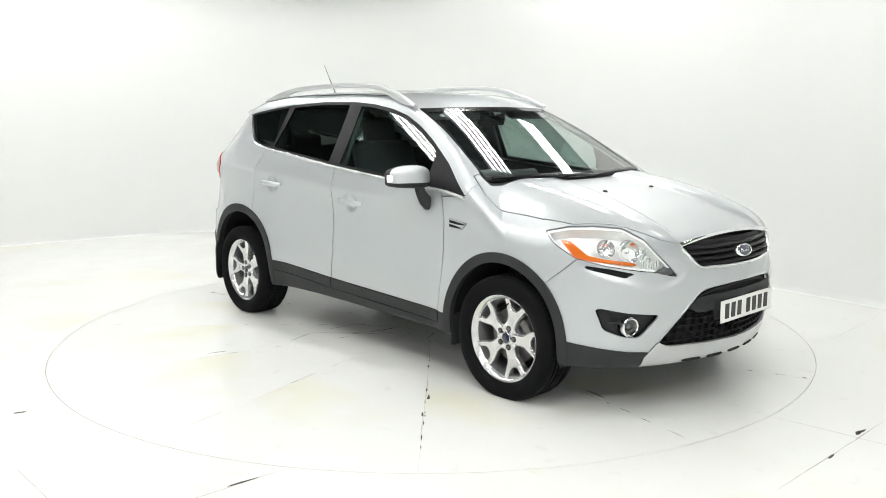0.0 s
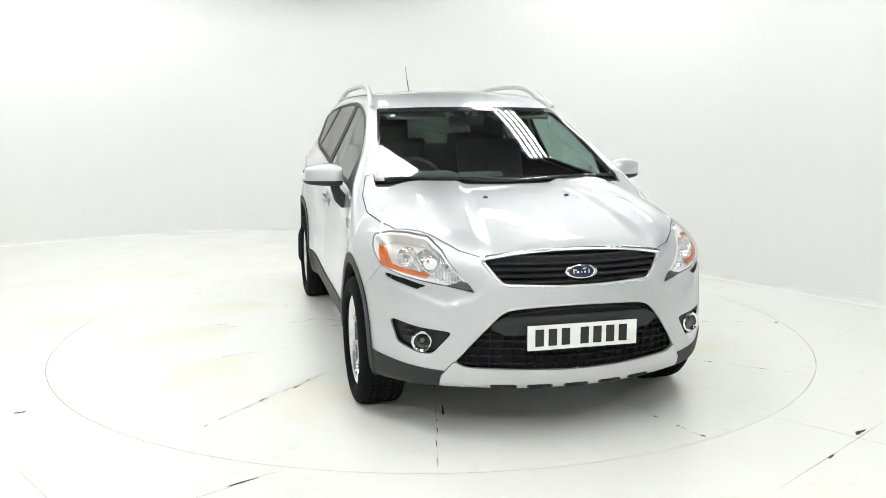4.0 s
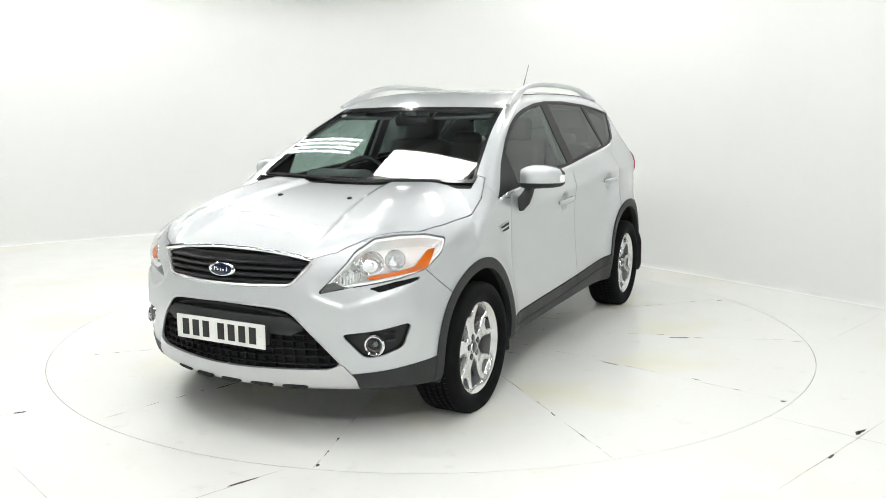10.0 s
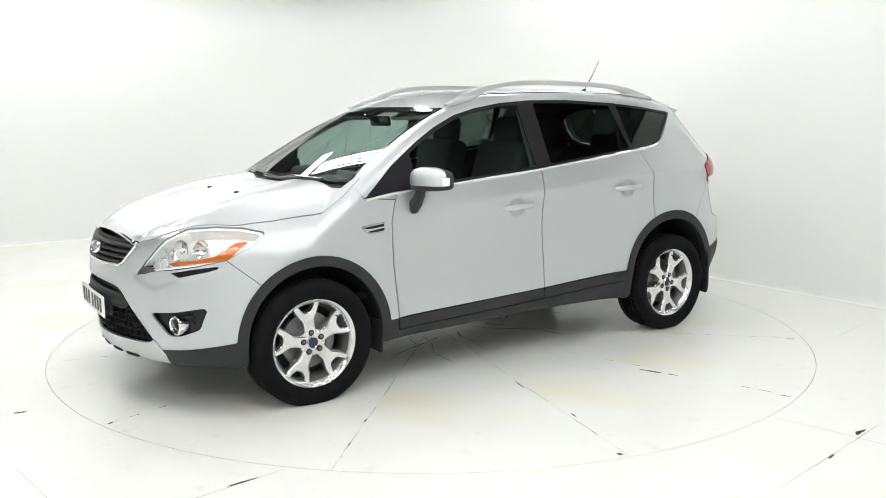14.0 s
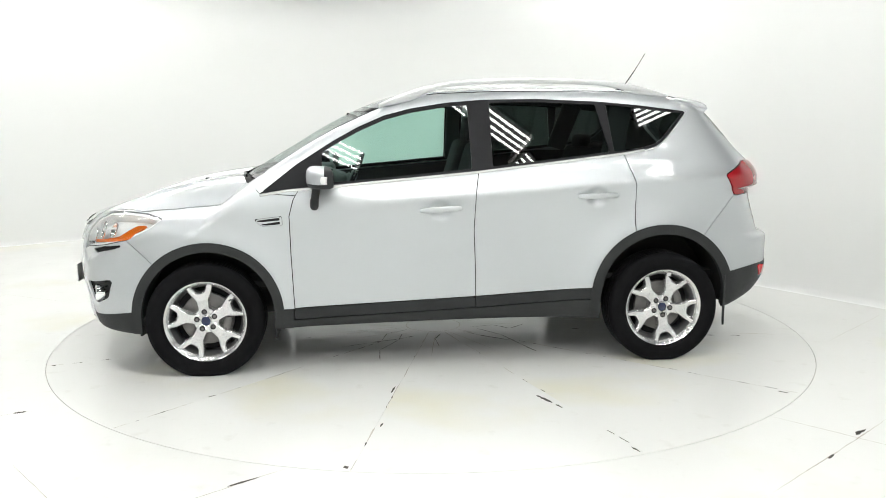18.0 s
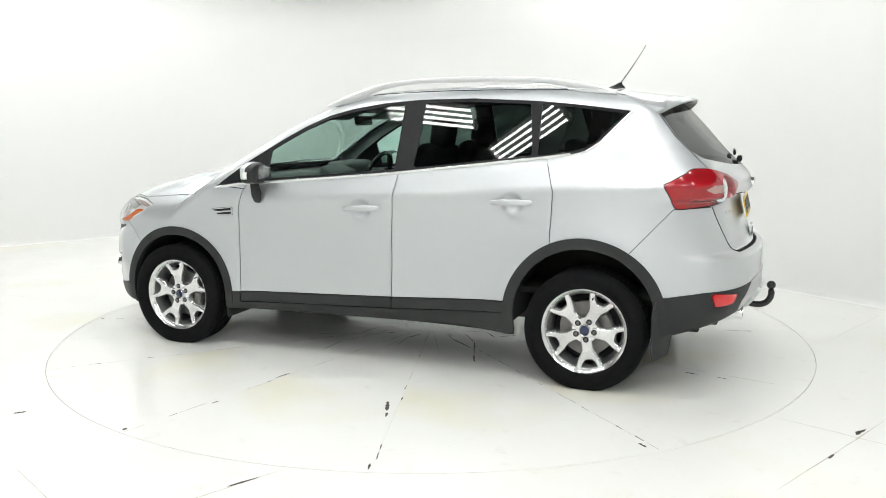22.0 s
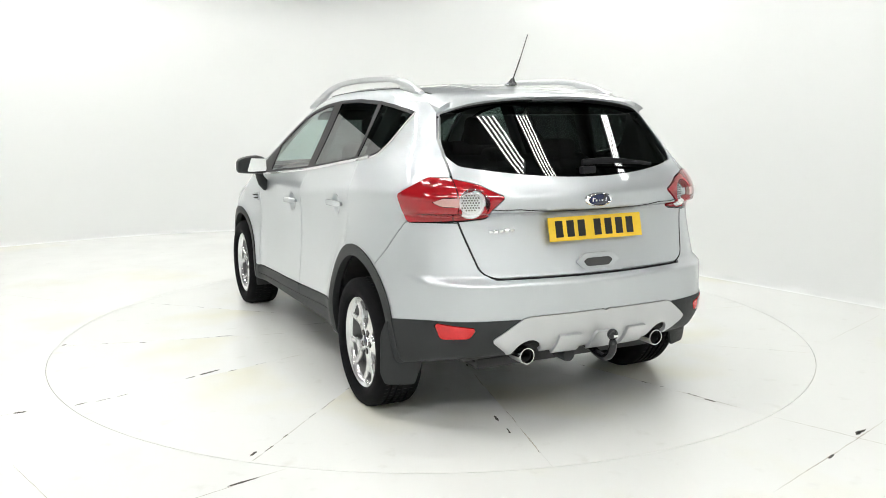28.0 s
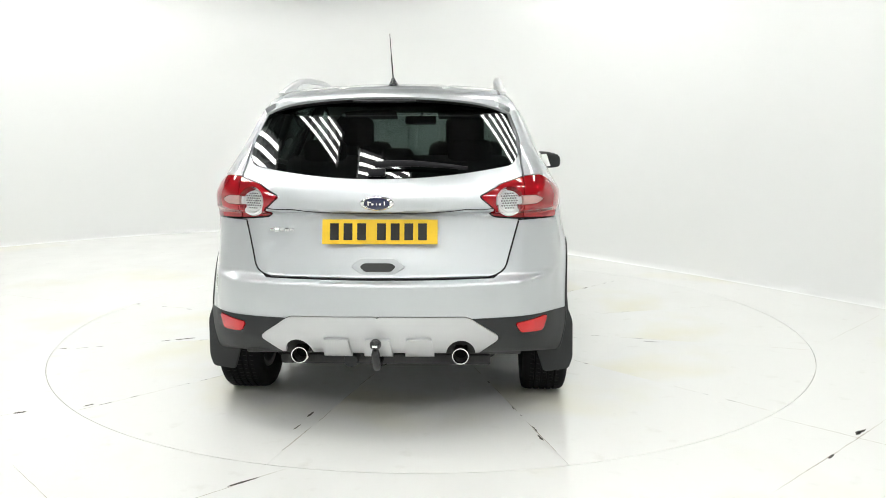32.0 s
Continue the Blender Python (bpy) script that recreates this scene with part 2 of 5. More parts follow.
def skin(step=0.0148):
    """Surface nets over the body function: triangles on the skin."""
    xs, ys, zs = np.arange(-2.3, 2.32, step), np.arange(-65.5, 66) * step, np.arange(0.19, 1.70, step)
    f = np.empty((len(xs), len(ys), len(zs)), np.float32)
    half = len(ys) // 2
    for i, x in enumerate(xs):
        g = body(x, ys[half:, None], zs[None, :])
        f[i, half:], f[i, :half] = g, g[::-1]
    neg = f < 0
    corner = neg[:-1, :-1, :-1].astype(np.int8)
    total = sum(neg[a:len(xs) - 1 + a, b:len(ys) - 1 + b, c:len(zs) - 1 + c].astype(np.int8) for a in (0, 1) for b in (0, 1) for c in (0, 1))
    cells = np.argwhere((total > 0) & (total < 8))
    index = np.full(corner.shape, -1, np.int64)
    index[tuple(cells.T)] = np.arange(len(cells))
    p = np.stack([xs[cells[:, 0]], ys[cells[:, 1]], zs[cells[:, 2]]], 1) + step / 2
    quads = []
    for axis in range(3):
        u, v = [(1, 2), (2, 0), (0, 1)][axis]
        a = neg.take(range(neg.shape[axis] - 1), axis)
        b = neg.take(range(1, neg.shape[axis]), axis)
        for edge, flip in ((np.argwhere(a & ~b), False), (np.argwhere(~a & b), True)):
            ok = (edge[:, u] > 0) & (edge[:, v] > 0) & (edge[:, u] < corner.shape[u]) & (edge[:, v] < corner.shape[v])
            edge = edge[ok]
            ring = []
            for du, dv in ((-1, -1), (0, -1), (0, 0), (-1, 0)):
                c = edge.copy()
                c[:, u] += du
                c[:, v] += dv
                ring.append(index[tuple(c.T)])
            q = np.stack(ring, 1)
            quads.append(q[:, ::-1] if flip else q)
    q = np.concatenate(quads)
    p = settle(p, 6)
    # even the net out a little, along the skin
    for _ in range(3):
        acc, cnt = np.zeros_like(p), np.zeros(len(p))
        for i in range(4):
            for j in (1, 3):
                np.add.at(acc, q[:, i], p[q[:, (i + j) % 4]])
                np.add.at(cnt, q[:, i], 1)
        p = settle(p * 0.4 + 0.6 * acc / np.maximum(cnt, 1)[:, None], 2)
    tri = np.concatenate([q[:, [0, 1, 2]], q[:, [0, 2, 3]]])
    return p, tri


def cut(mesh, field):
    """Parts a triangle net where field (one value a point) is nought: the net below it and the net above it."""
    p, tri = mesh
    if not len(tri):
        return mesh, mesh
    v = np.asarray(field(*p.T), float).copy()
    v[np.abs(v) < 1e-6] = 1e-6
    s = v[tri] < 0
    n = s.sum(1)
    out = []
    new_p, base = [p], len(p)
    pieces = {True: [tri[n == 3]], False: [tri[n == 0]]}
    for lone, mask in ((True, n == 1), (False, n == 2)):
        t = tri[mask]
        if not len(t):
            continue
        k = np.argmax(s[mask] == lone, 1)
        r = np.arange(len(t))
        a, b, c = t[r, k], t[r, (k + 1) % 3], t[r, (k + 2) % 3]
        points = []
        for o in (b, c):
            w = (v[a] / (v[a] - v[o]))[:, None]
            points.append(p[a] * (1 - w) + p[o] * w)
        i1 = base + np.arange(len(t))
        i2 = i1 + len(t)
        base += 2 * len(t)
        new_p += points
        pieces[lone].append(np.stack([a, i1, i2], 1))
        pieces[not lone] += [np.stack([i1, b, c], 1), np.stack([i1, c, i2], 1)]
    allp = np.concatenate(new_p)
    for side in (True, False):
        t = np.concatenate(pieces[side])
        used, inv = np.unique(t, return_inverse=True)
        pts = allp[used]
        # one point where two cuts of one edge meet
        key, first, back = np.unique(np.round(pts, 6), axis=0, return_index=True, return_inverse=True)
        t = back.reshape(-1)[inv.reshape(-1)].reshape(-1, 3)
        t = t[(t[:, 0] != t[:, 1]) & (t[:, 1] != t[:, 2]) & (t[:, 0] != t[:, 2])]
        out.append((pts[first], t))
    return out


def take(mesh, field, gap=0.0):
    """The piece inside field, and the rest; the two stand gap apart."""
    if not gap:
        return cut(mesh, field)
    inside, _ = cut(mesh, lambda x, y, z: field(x, y, z) + gap / 2)
    _, rest = cut(mesh, lambda x, y, z: field(x, y, z) - gap / 2)
    return inside, rest


def panel(name, mesh, mat, parent, label="", lift=0.0, rim=0.012, shade=None):
    """A panel of the skin with its edge turned in."""
    p, tri = mesh
    if not len(tri):
        return None
    nrm = unit(gradient(p))
    flat = p + nrm * lift
    if shade:
        nrm = unit(shade(*p.T))
    edges = np.sort(np.concatenate([tri[:, [0, 1]], tri[:, [1, 2]], tri[:, [2, 0]]]), 1)
    direct = np.concatenate([tri[:, [0, 1]], tri[:, [1, 2]], tri[:, [2, 0]]])
    _, inv, cnt = np.unique(edges, axis=0, return_inverse=True, return_counts=True)
    border = direct[cnt[inv.reshape(-1)] == 1]
    verts, faces, normals = flat, tri, nrm
    if rim and len(border):
        n = len(border)
        a, b = border[:, 0], border[:, 1]
        low = -rim - lift
        along = unit(flat[b] - flat[a])
        out = np.cross(along, nrm[a])
        quad = np.concatenate([flat[a], flat[b], flat[b] + nrm[b] * low, flat[a] + nrm[a] * low])
        i = len(flat) + np.arange(n)
        quads = np.stack([i + n, i, i + 3 * n, i + 2 * n], 1)
        verts = np.concatenate([flat, quad])
        normals = np.concatenate([nrm, out, out, out, out])
        faces = [list(f) for f in tri] + [list(f) for f in quads]
    return hang(mesh_object(name, verts, faces, mat, normals), parent, label)


def quadratic(f, lo, hi):
    q = np.linspace(lo, hi, 30)
    return np.polyfit(q, f(q), 2)


SIDE_Q, PLAN_Q = np.polyder(quadratic(SECTION, 1.12, 1.56)), np.polyder(quadratic(PLAN, -1.5, 1.0))
SCREEN_Q, TAIL_Q = np.polyder(quadratic(SCREEN, 0.46, 1.1)), np.polyder(quadratic(TAIL, 1.2, 1.52))


def side_bow(x, y, z):
    """The even bow of the side panes."""
    return np.stack([-np.polyval(PLAN_Q, x), np.sign(y), -np.polyval(SIDE_Q, z)], 1)


def screen_bow(x, y, z):
    s = np.polyval(SCREEN_Q, x + 0.2 * y * y)
    return np.stack([-s, -s * 0.4 * y, 0 * y + 1], 1)


def tail_bow(x, y, z):
    return np.stack([0 * x - 1, 0.52 * y, np.polyval(TAIL_Q, z)], 1)


def poly(points):
    """Signed distance to a closed polygon, below nought inside."""
    pts = np.array(points, float)

    def at(u, v):
        u, v = np.asarray(u, float), np.asarray(v, float)
        best, inside = np.full(u.shape, 1e9), np.zeros(u.shape, bool)
        for (ax, ay), (bx, by) in zip(pts, np.roll(pts, -1, 0)):
            ex, ey = bx - ax, by - ay
            wx, wy = u - ax, v - ay
            k = np.clip((wx * ex + wy * ey) / (ex * ex + ey * ey), 0, 1)
            best = np.minimum(best, (wx - ex * k) ** 2 + (wy - ey * k) ** 2)
            if ay != by:
                inside ^= ((ay > v) != (by > v)) & (u < ex * (v - ay) / ey + ax)
        return np.sqrt(best) * np.where(inside, -1, 1)
    return at


def rounded(points, r=0.02, steps=5):
    """The polygon's corners rounded off."""
    pts = [Vector(p) for p in points]
    out = []
    for i, p in enumerate(pts):
        a, b = pts[i - 1] - p, pts[(i + 1) % len(pts)] - p
        d = min(r, a.length * 0.45, b.length * 0.45)
        s, e = p + a.normalized() * d, p + b.normalized() * d
        for k in range(steps + 1):
            t = k / steps
            out.append(tuple(s * (1 - t) ** 2 + p * 2 * t * (1 - t) + e * t * t))
    return out


def line(points):
    """A function through points, straight between them."""
    xs, vs = zip(*sorted(points))
    return lambda q: np.interp(q, xs, vs)


def both(*fields):
    """Inside all of the fields."""
    return lambda x, y, z: np.maximum.reduce([f(x, y, z) for f in fields])
# ---------------------------------------------------------------- the car
car = tagged(new("car"), "silver metallic sport utility car with black lower cladding", "car")
M = skin()

side = lambda s: (lambda x, y, z: -s * y)                      # the car's left (1) or right (-1) half
flank = lambda f: (lambda x, y, z: f(x, z))                    # a field drawn on the side view
face = lambda f: (lambda x, y, z: f(np.abs(y), z))             # a field drawn on the front or rear view
ahead = lambda v: (lambda x, y, z: v - x)                      # x greater than v
behind = lambda v: (lambda x, y, z: x - v)                     # x less than v
outer = lambda v: (lambda x, y, z: v - np.abs(y))              # |y| greater than v
inner = lambda v: (lambda x, y, z: np.abs(y) - v)
SEAM = 0.005
SIDES = ((1, "left"), (-1, "right"))

# floor of the skin and the wheel openings go away
_, M = cut(M, lambda x, y, z: z - BELLY(x) - 0.006)
for arch in (ARCH_F, ARCH_R):
    hole = lambda x, y, z, arch=arch: np.maximum(arch_distance(x, z, arch) - arch[2], 0.45 - np.abs(y))
    _, M = cut(M, hole)

# side windows, one opening a side
DLO = poly([(1.03, 1.030), (0.863, 1.052), (0.335, 1.094), (-0.207, 1.141), (-0.68, 1.193), (-1.107, 1.242), (-1.24, 1.262), (-1.31, 1.281), (-1.36, 1.312), (-1.43, 1.382),
            (-1.525, 1.480), (-1.515, 1.490), (-1.244, 1.524), (-0.997, 1.547), (-0.619, 1.565), (-0.29, 1.561), (-0.059, 1.543), (0.15, 1.510), (0.307, 1.470), (0.46, 1.405), (0.61, 1.324), (0.815, 1.196)])
GLASS = [
    ("front_door_glass", lambda x, z: np.maximum(np.maximum(DLO(x, z) + 0.022, x - 0.665 - 0.04 * (z - 1.07)), -0.196 + 0.02 * (z - 1.14) - x), SIDE_GLASS),
    ("rear_door_glass", lambda x, z: np.maximum(np.maximum(DLO(x, z) + 0.020, x + 0.318 + 0.01 * (z - 1.14)), -1.023 + 0.19 * (z - 1.23) - x), PRIVACY),
    ("quarter_glass", lambda x, z: np.maximum(DLO(x, z) + 0.016, x + 1.049 - 0.06 * (z - 1.25)), PRIVACY),
]
for s, _n in SIDES:
    opening, M = take(M, both(side(s), flank(DLO), outer(0.35)))
    for name, shape, glass in GLASS:
        pane, opening = take(opening, flank(shape), 0.002)
        ob = panel(name, pane, glass, car, lift=-0.004, rim=0, shade=side_bow)
        ob.visible_shadow = False
    panel("window_surround", opening, TRIM_BLACK, car, "black window pillars and surround", lift=-0.001)

# windscreen and rear window
EDGE = line([(1.05, 0.745), (1.10, 0.728), (1.3, 0.655), (1.51, 0.575), (1.6, 0.54)])
screen = lambda x, y, z: np.maximum.reduce([np.abs(y) - EDGE(z), z - 1.523 + 0.03 * y * y, (x + 0.2 * y * y) - 1.155, 0.25 - x])
SCREEN_CUT, M = take(M, screen)
clear = lambda x, y, z: np.maximum.reduce([np.abs(y) - EDGE(z) + 0.016, z - 1.500 + 0.03 * y * y, (x + 0.2 * y * y) - 1.130])
pane, band = take(SCREEN_CUT, clear)
panel("windscreen", pane, WINDSCREEN, car, lift=-0.002, rim=0, shade=screen_bow).visible_shadow = False
panel("windscreen_border", band, GLOSS_BLACK, car, "black screen edge", lift=-0.001)
cowl, M = take(M, lambda x, y, z: np.maximum.reduce([np.abs(y) - 0.72, (x + 0.2 * y * y) - 1.198, 1.0 - x, z - 1.2]), 0.003)
panel("cowl", cowl, CLADDING, car, "black plastic scuttle below the windscreen", lift=-0.020)
REAR_EDGE = line([(1.18, 0.45), (1.205, 0.535), (1.24, 0.605), (1.28, 0.638), (1.36, 0.632), (1.47, 0.592), (1.55, 0.556)])
rear_pane = lambda x, y, z: np.maximum.reduce([np.abs(y) - REAR_EDGE(z), z - 1.535, 1.186 + 0.03 * (y / 0.45) ** 2 - z, x + 1.5])
pane, M = take(M, rear_pane, 0.004)
panel("rear_window", pane, PRIVACY, car, lift=-0.003, rim=0, shade=tail_bow).visible_shadow = False

# lamps, wrapped round the corners: the run along the skin from the middle, and the height
front_run = lambda x, y: np.abs(y) + (2.2 - x)
rear_run = lambda x, y: np.abs(y) + (x + 2.05)
HEAD = poly(rounded([(0.555, 0.693), (0.70, 0.800), (0.80, 0.875), (0.94, 0.925), (1.12, 0.932), (1.30, 0.925), (1.455, 0.900), (1.40, 0.845), (1.26, 0.783), (1.05, 0.750), (0.75, 0.722)], 0.02))
TAILLAMP = poly(rounded([(0.435, 1.106), (0.60, 1.160), (0.79, 1.190), (0.93, 1.192), (1.16, 1.110), (1.075, 0.986), (0.70, 0.998), (0.57, 1.008)], 0.018))
HEAD_AMBER = poly([(0.835, 0.750), (0.88, 0.771), (1.05, 0.785), (1.185, 0.803), (1.292, 0.866), (1.36, 0.868), (1.275, 0.786), (1.175, 0.773), (0.906, 0.754)])
HEAD_TIP = poly([(0.53, 0.68), (0.585, 0.732), (0.65, 0.741), (0.70, 0.728), (0.80, 0.715), (0.70, 0.69)])
TAIL_ROUND = lambda x, y, z: np.maximum(np.hypot(np.abs(y) - 0.590, z - 1.081) - 0.063, x + 1.9)
TAIL_STRIP = poly(rounded([(0.66, 1.064), (0.80, 1.066), (0.885, 1.082), (0.80, 1.104), (0.66, 1.106)], 0.012))
LAMP_SILVER = material("lamp_reflector", (0.95, 0.955, 0.955), rough=0.22, coat=0.6, noise_amount=0.04, noise_scale=35)
CLEAR_RED = material("pale_red_lens", (0.50, 0.30, 0.28), rough=0.12, coat=0.7, noise_amount=0.1, noise_scale=60)


BOWL = material("bright_bowl", (0.88, 0.885, 0.89), rough=0.13, metal=0.92, coat=0.3)


def bowl(name, place, way, radius, parent, mat=BOWL, bulb=True):
    """A round reflector with a bulb, facing way."""
    turn = Vector(way).normalized().to_track_quat("Y", "Z").to_matrix().to_4x4()
    bm = lathe([(radius * 1.06, 0.004), (radius * 1.06, 0.0), (radius, 0.002), (radius * 0.8, -0.014), (radius * 0.45, -0.028), (radius * 0.16, -0.034)], 32)
    if bulb:
        join_bm(bm, lathe([(radius * 0.17, -0.034), (radius * 0.17, -0.012), (radius * 0.12, -0.006), (0.0005, -0.005)], 16))
    bm.transform(Matrix.Translation(place) @ turn)
    return part(name, bm, mat, parent)


def slab(points, heights, s):
    """A thin upright strip along points, standing 5 mm out of the car's side."""
    rings = []
    for (x, y, z), h in zip(points, heights):
        rings.append([(x, y - s * 0.006, z - h / 2), (x, y + s * 0.004, z - h / 2), (x, y + s * 0.004, z + h / 2), (x, y - s * 0.006, z + h / 2)])
    return ring_loft(rings, caps=True)


for s, _n in SIDES:
    lens, M = take(M, both(side(s), ahead(1.4), lambda x, y, z: HEAD(front_run(x, y), z)), 0.004)
    deep = unit(gradient(lens[0]))
    lamp = hang(mesh_object("headlamp", lens[0] - deep * 0.065, lens[1], LAMP_SILVER), car, "clear headlamp with amber indicator")
    amber, silver = cut(lens, lambda x, y, z: HEAD_AMBER(front_run(x, y), z))
    panel("indicator", amber, AMBER, lamp, "amber indicator strip", lift=-0.010, rim=0.03)
    tip, silver = cut(silver, lambda x, y, z: HEAD_TIP(front_run(x, y), z))
    panel("lamp_corner", tip, BARREL, lamp, "grey lamp corner", lift=-0.008, rim=0.02)
    lip, _ = cut(silver, lambda x, y, z: -HEAD(front_run(x, y), z) - 0.012)
    panel("bezel", lip, LAMP_SILVER, lamp, lift=-0.006, rim=0.068)
    for at, size, depth in (((2.045, s * 0.572, 0.784), 0.062, 0.040), ((1.965, s * 0.660, 0.836), 0.054, 0.044), ((1.875, s * 0.740, 0.850), 0.044, 0.036)):
        q = settle(np.array([at]), 8)
        way = unit(gradient(q))[0] + np.array([0.8, s * 0.1, 0.05])
        bowl("reflector", q[0] - unit(gradient(q))[0] * depth, way, size, lamp)
    for k in range(7):
        q = settle(np.array([(2.09 - 0.012 * k, s * (0.545 + 0.010 * k), 0.745)]), 8)
        q = q[0] - unit(gradient(q))[0] * 0.05
        part("flute", tube([(*q[:2], q[2] - 0.02), (*q[:2], q[2] + 0.03)], 0.004, 6), LAMP_SILVER, lamp)
    for k in range(6):
        fin = box_bm((0.006, 0.035, 0.008), Matrix.Translation((1.79 - 0.03 * k, s * (0.680 + 0.012 * k), 0.908 - 0.001 * k)) @ pose(0, 0, 0, 0, 0, s * 35), 0.002)
        part("fin", fin, LAMP_SILVER, lamp)
    panel("lens", lens, LENS, lamp, "clear lens", lift=0.002, rim=0).visible_shadow = False
    lens, M = take(M, both(side(s), behind(-1.5), lambda x, y, z: TAILLAMP(rear_run(x, y), z)), 0.006)
    ring, lens = take(lens, TAIL_ROUND, 0.002)
    strip, lens = take(lens, lambda x, y, z: TAIL_STRIP(rear_run(x, y), z), 0.002)
    outer_lens, inner_lens = take(lens, lambda x, y, z: 0.656 - np.abs(y), 0.004)
    lamp = panel("tail_lamp", outer_lens, RED, car, "red tail lamp with round clear reversing light", lift=0.006, rim=0.03)
    panel("tail_lamp_inner", inner_lens, RED, lamp, "red lens on the tailgate", lift=0.006, rim=0.03)
    panel("reversing_lens", strip, CLEAR_RED, lamp, "pale clear strip", lift=0.005)
    turn = Vector((-0.92, s * 0.36, 0.12))
    bm = lathe([(0.071, -0.014), (0.067, 0.000), (0.060, 0.004), (0.053, -0.004), (0.050, -0.012), (0.0005, -0.012)], 36)
    bm.transform(Matrix.Translation((-1.996, s * 0.595, 1.082)) @ turn.normalized().to_track_quat("Y", "Z").to_matrix().to_4x4())
    part("reversing_light", bm, LAMP_SILVER, lamp, "round silver light")
    m = Matrix.Translation((-1.998, s * 0.595, 1.082)) @ turn.normalized().to_track_quat("Y", "Z").to_matrix().to_4x4()
    bm = bmesh.new()
    for i in range(-4, 5):
        for j in range(-4, 5):
            u, v = (i + 0.5 * (j % 2)) * 0.0125, j * 0.011
            if math.hypot(u, v) < 0.044:
                bmesh.ops.create_icosphere(bm, subdivisions=1, radius=0.0042, matrix=m @ Matrix.Translation((u, -0.010, v)))
    part("lens_cells", bm, STEEL, lamp, "honeycomb of the round light")
    panel("light_cover", ring, LENS, lamp, "clear cover", lift=0.006, rim=0).visible_shadow = False

# trim inside the skin
p, tri = M
low, high = cut((p, tri), lambda x, y, z: np.maximum(z - 1.22 + 0.18 * np.clip(x - 0.3, 0, 1), -0.2 - z))
for name, net, mat in (("door_trim", low, DARK), ("headlining", high, HEADLINER)):
    hang(mesh_object(name, net[0] - unit(gradient(net[0])) * 0.032, net[1], mat), car, "pale headlining" if mat == HEADLINER else "dark inner trim")

# front bumper openings
GRILLE = poly(rounded([(-0.01, 0.722), (0.345, 0.732), (0.425, 0.828), (-0.01, 0.852)], 0.015))
LOWER = poly(rounded([(-0.01, 0.338), (0.50, 0.350), (0.545, 0.375), (0.47, 0.48), (0.36, 0.605), (0.29, 0.628), (-0.01, 0.642)], 0.03))
FOG = poly(rounded([(0.56, 0.512), (0.70, 0.528), (0.80, 0.553), (0.775, 0.445), (0.70, 0.408), (0.64, 0.405)], 0.02))
mouth, M = take(M, both(ahead(1.9), face(GRILLE)), 0.004)
lower, M = take(M, both(ahead(1.9), face(LOWER)), 0.004)
fogs = []
for s, _n in SIDES:
    pocket, M = take(M, both(side(s), ahead(1.7), face(FOG)), 0.004)
    fogs.append(pocket)
SLOT = poly(rounded([(0.865, 0.716), (0.93, 0.698), (1.05, 0.716), (1.19, 0.736), (1.215, 0.753), (1.03, 0.739)], 0.008))
for s, _n in SIDES:
    slot, M = take(M, both(side(s), ahead(1.6), lambda x, y, z: SLOT(front_run(x, y), z)), 0.002)
    panel("washer_recess", slot, TRIM_BLACK, car, "dark slot of the lamp washer", lift=-0.010, rim=0.004)
SKID = poly([(-0.01, 0.1), (0.60, 0.1), (0.60, 0.30), (0.55, 0.372), (-0.01, 0.372)])
skid, M = take(M, both(ahead(1.75), face(SKID)), 0.003)
panel("front_skid_plate", skid, SATIN, car, "satin silver skid plate", lift=0.003)

# black cladding
SILL = line([(0.84, 0.378), (-0.206, 0.420), (-0.9, 0.456), (-1.0, 0.46)])
NOSE_CLAD = line([(1.6, 0.40), (1.75, 0.378), (2.07, 0.318), (2.2, 0.31)])
TAIL_CLAD = line([(-2.2, 0.568), (-1.95, 0.56), (-1.77, 0.537), (-1.6, 0.52)])
RSKID = poly(rounded([(-0.01, 0.1), (0.44, 0.1), (0.45, 0.391), (0.555, 0.472), (0.405, 0.577), (-0.01, 0.585)], 0.03))
REFLECT = poly(rounded([(0.772, 0.552), (0.615, 0.534), (0.642, 0.486), (0.748, 0.478)], 0.012))
plate, M = take(M, both(behind(-1.8), face(RSKID)), 0.003)
for s, _n in SIDES:
    hole, plate = cut(plate, lambda x, y, z, s=s: np.hypot(y - s * 0.37, (z - 0.395) * 0.9) - 0.066)
bosses = []
for at in (0.185, 0.0, -0.185):
    boss, plate = cut(plate, both(lambda x, y, z, at=at: np.abs(y - at) - 0.055 - 0.12 * (0.49 - z), lambda x, y, z: z - 0.485))
    bosses.append(boss)
skid = panel("rear_skid_plate", plate, SATIN, car, "satin silver rear skid plate", lift=0.006)
for boss in bosses:
    panel("skid_boss", boss, SATIN, skid, lift=0.022, rim=0.03)
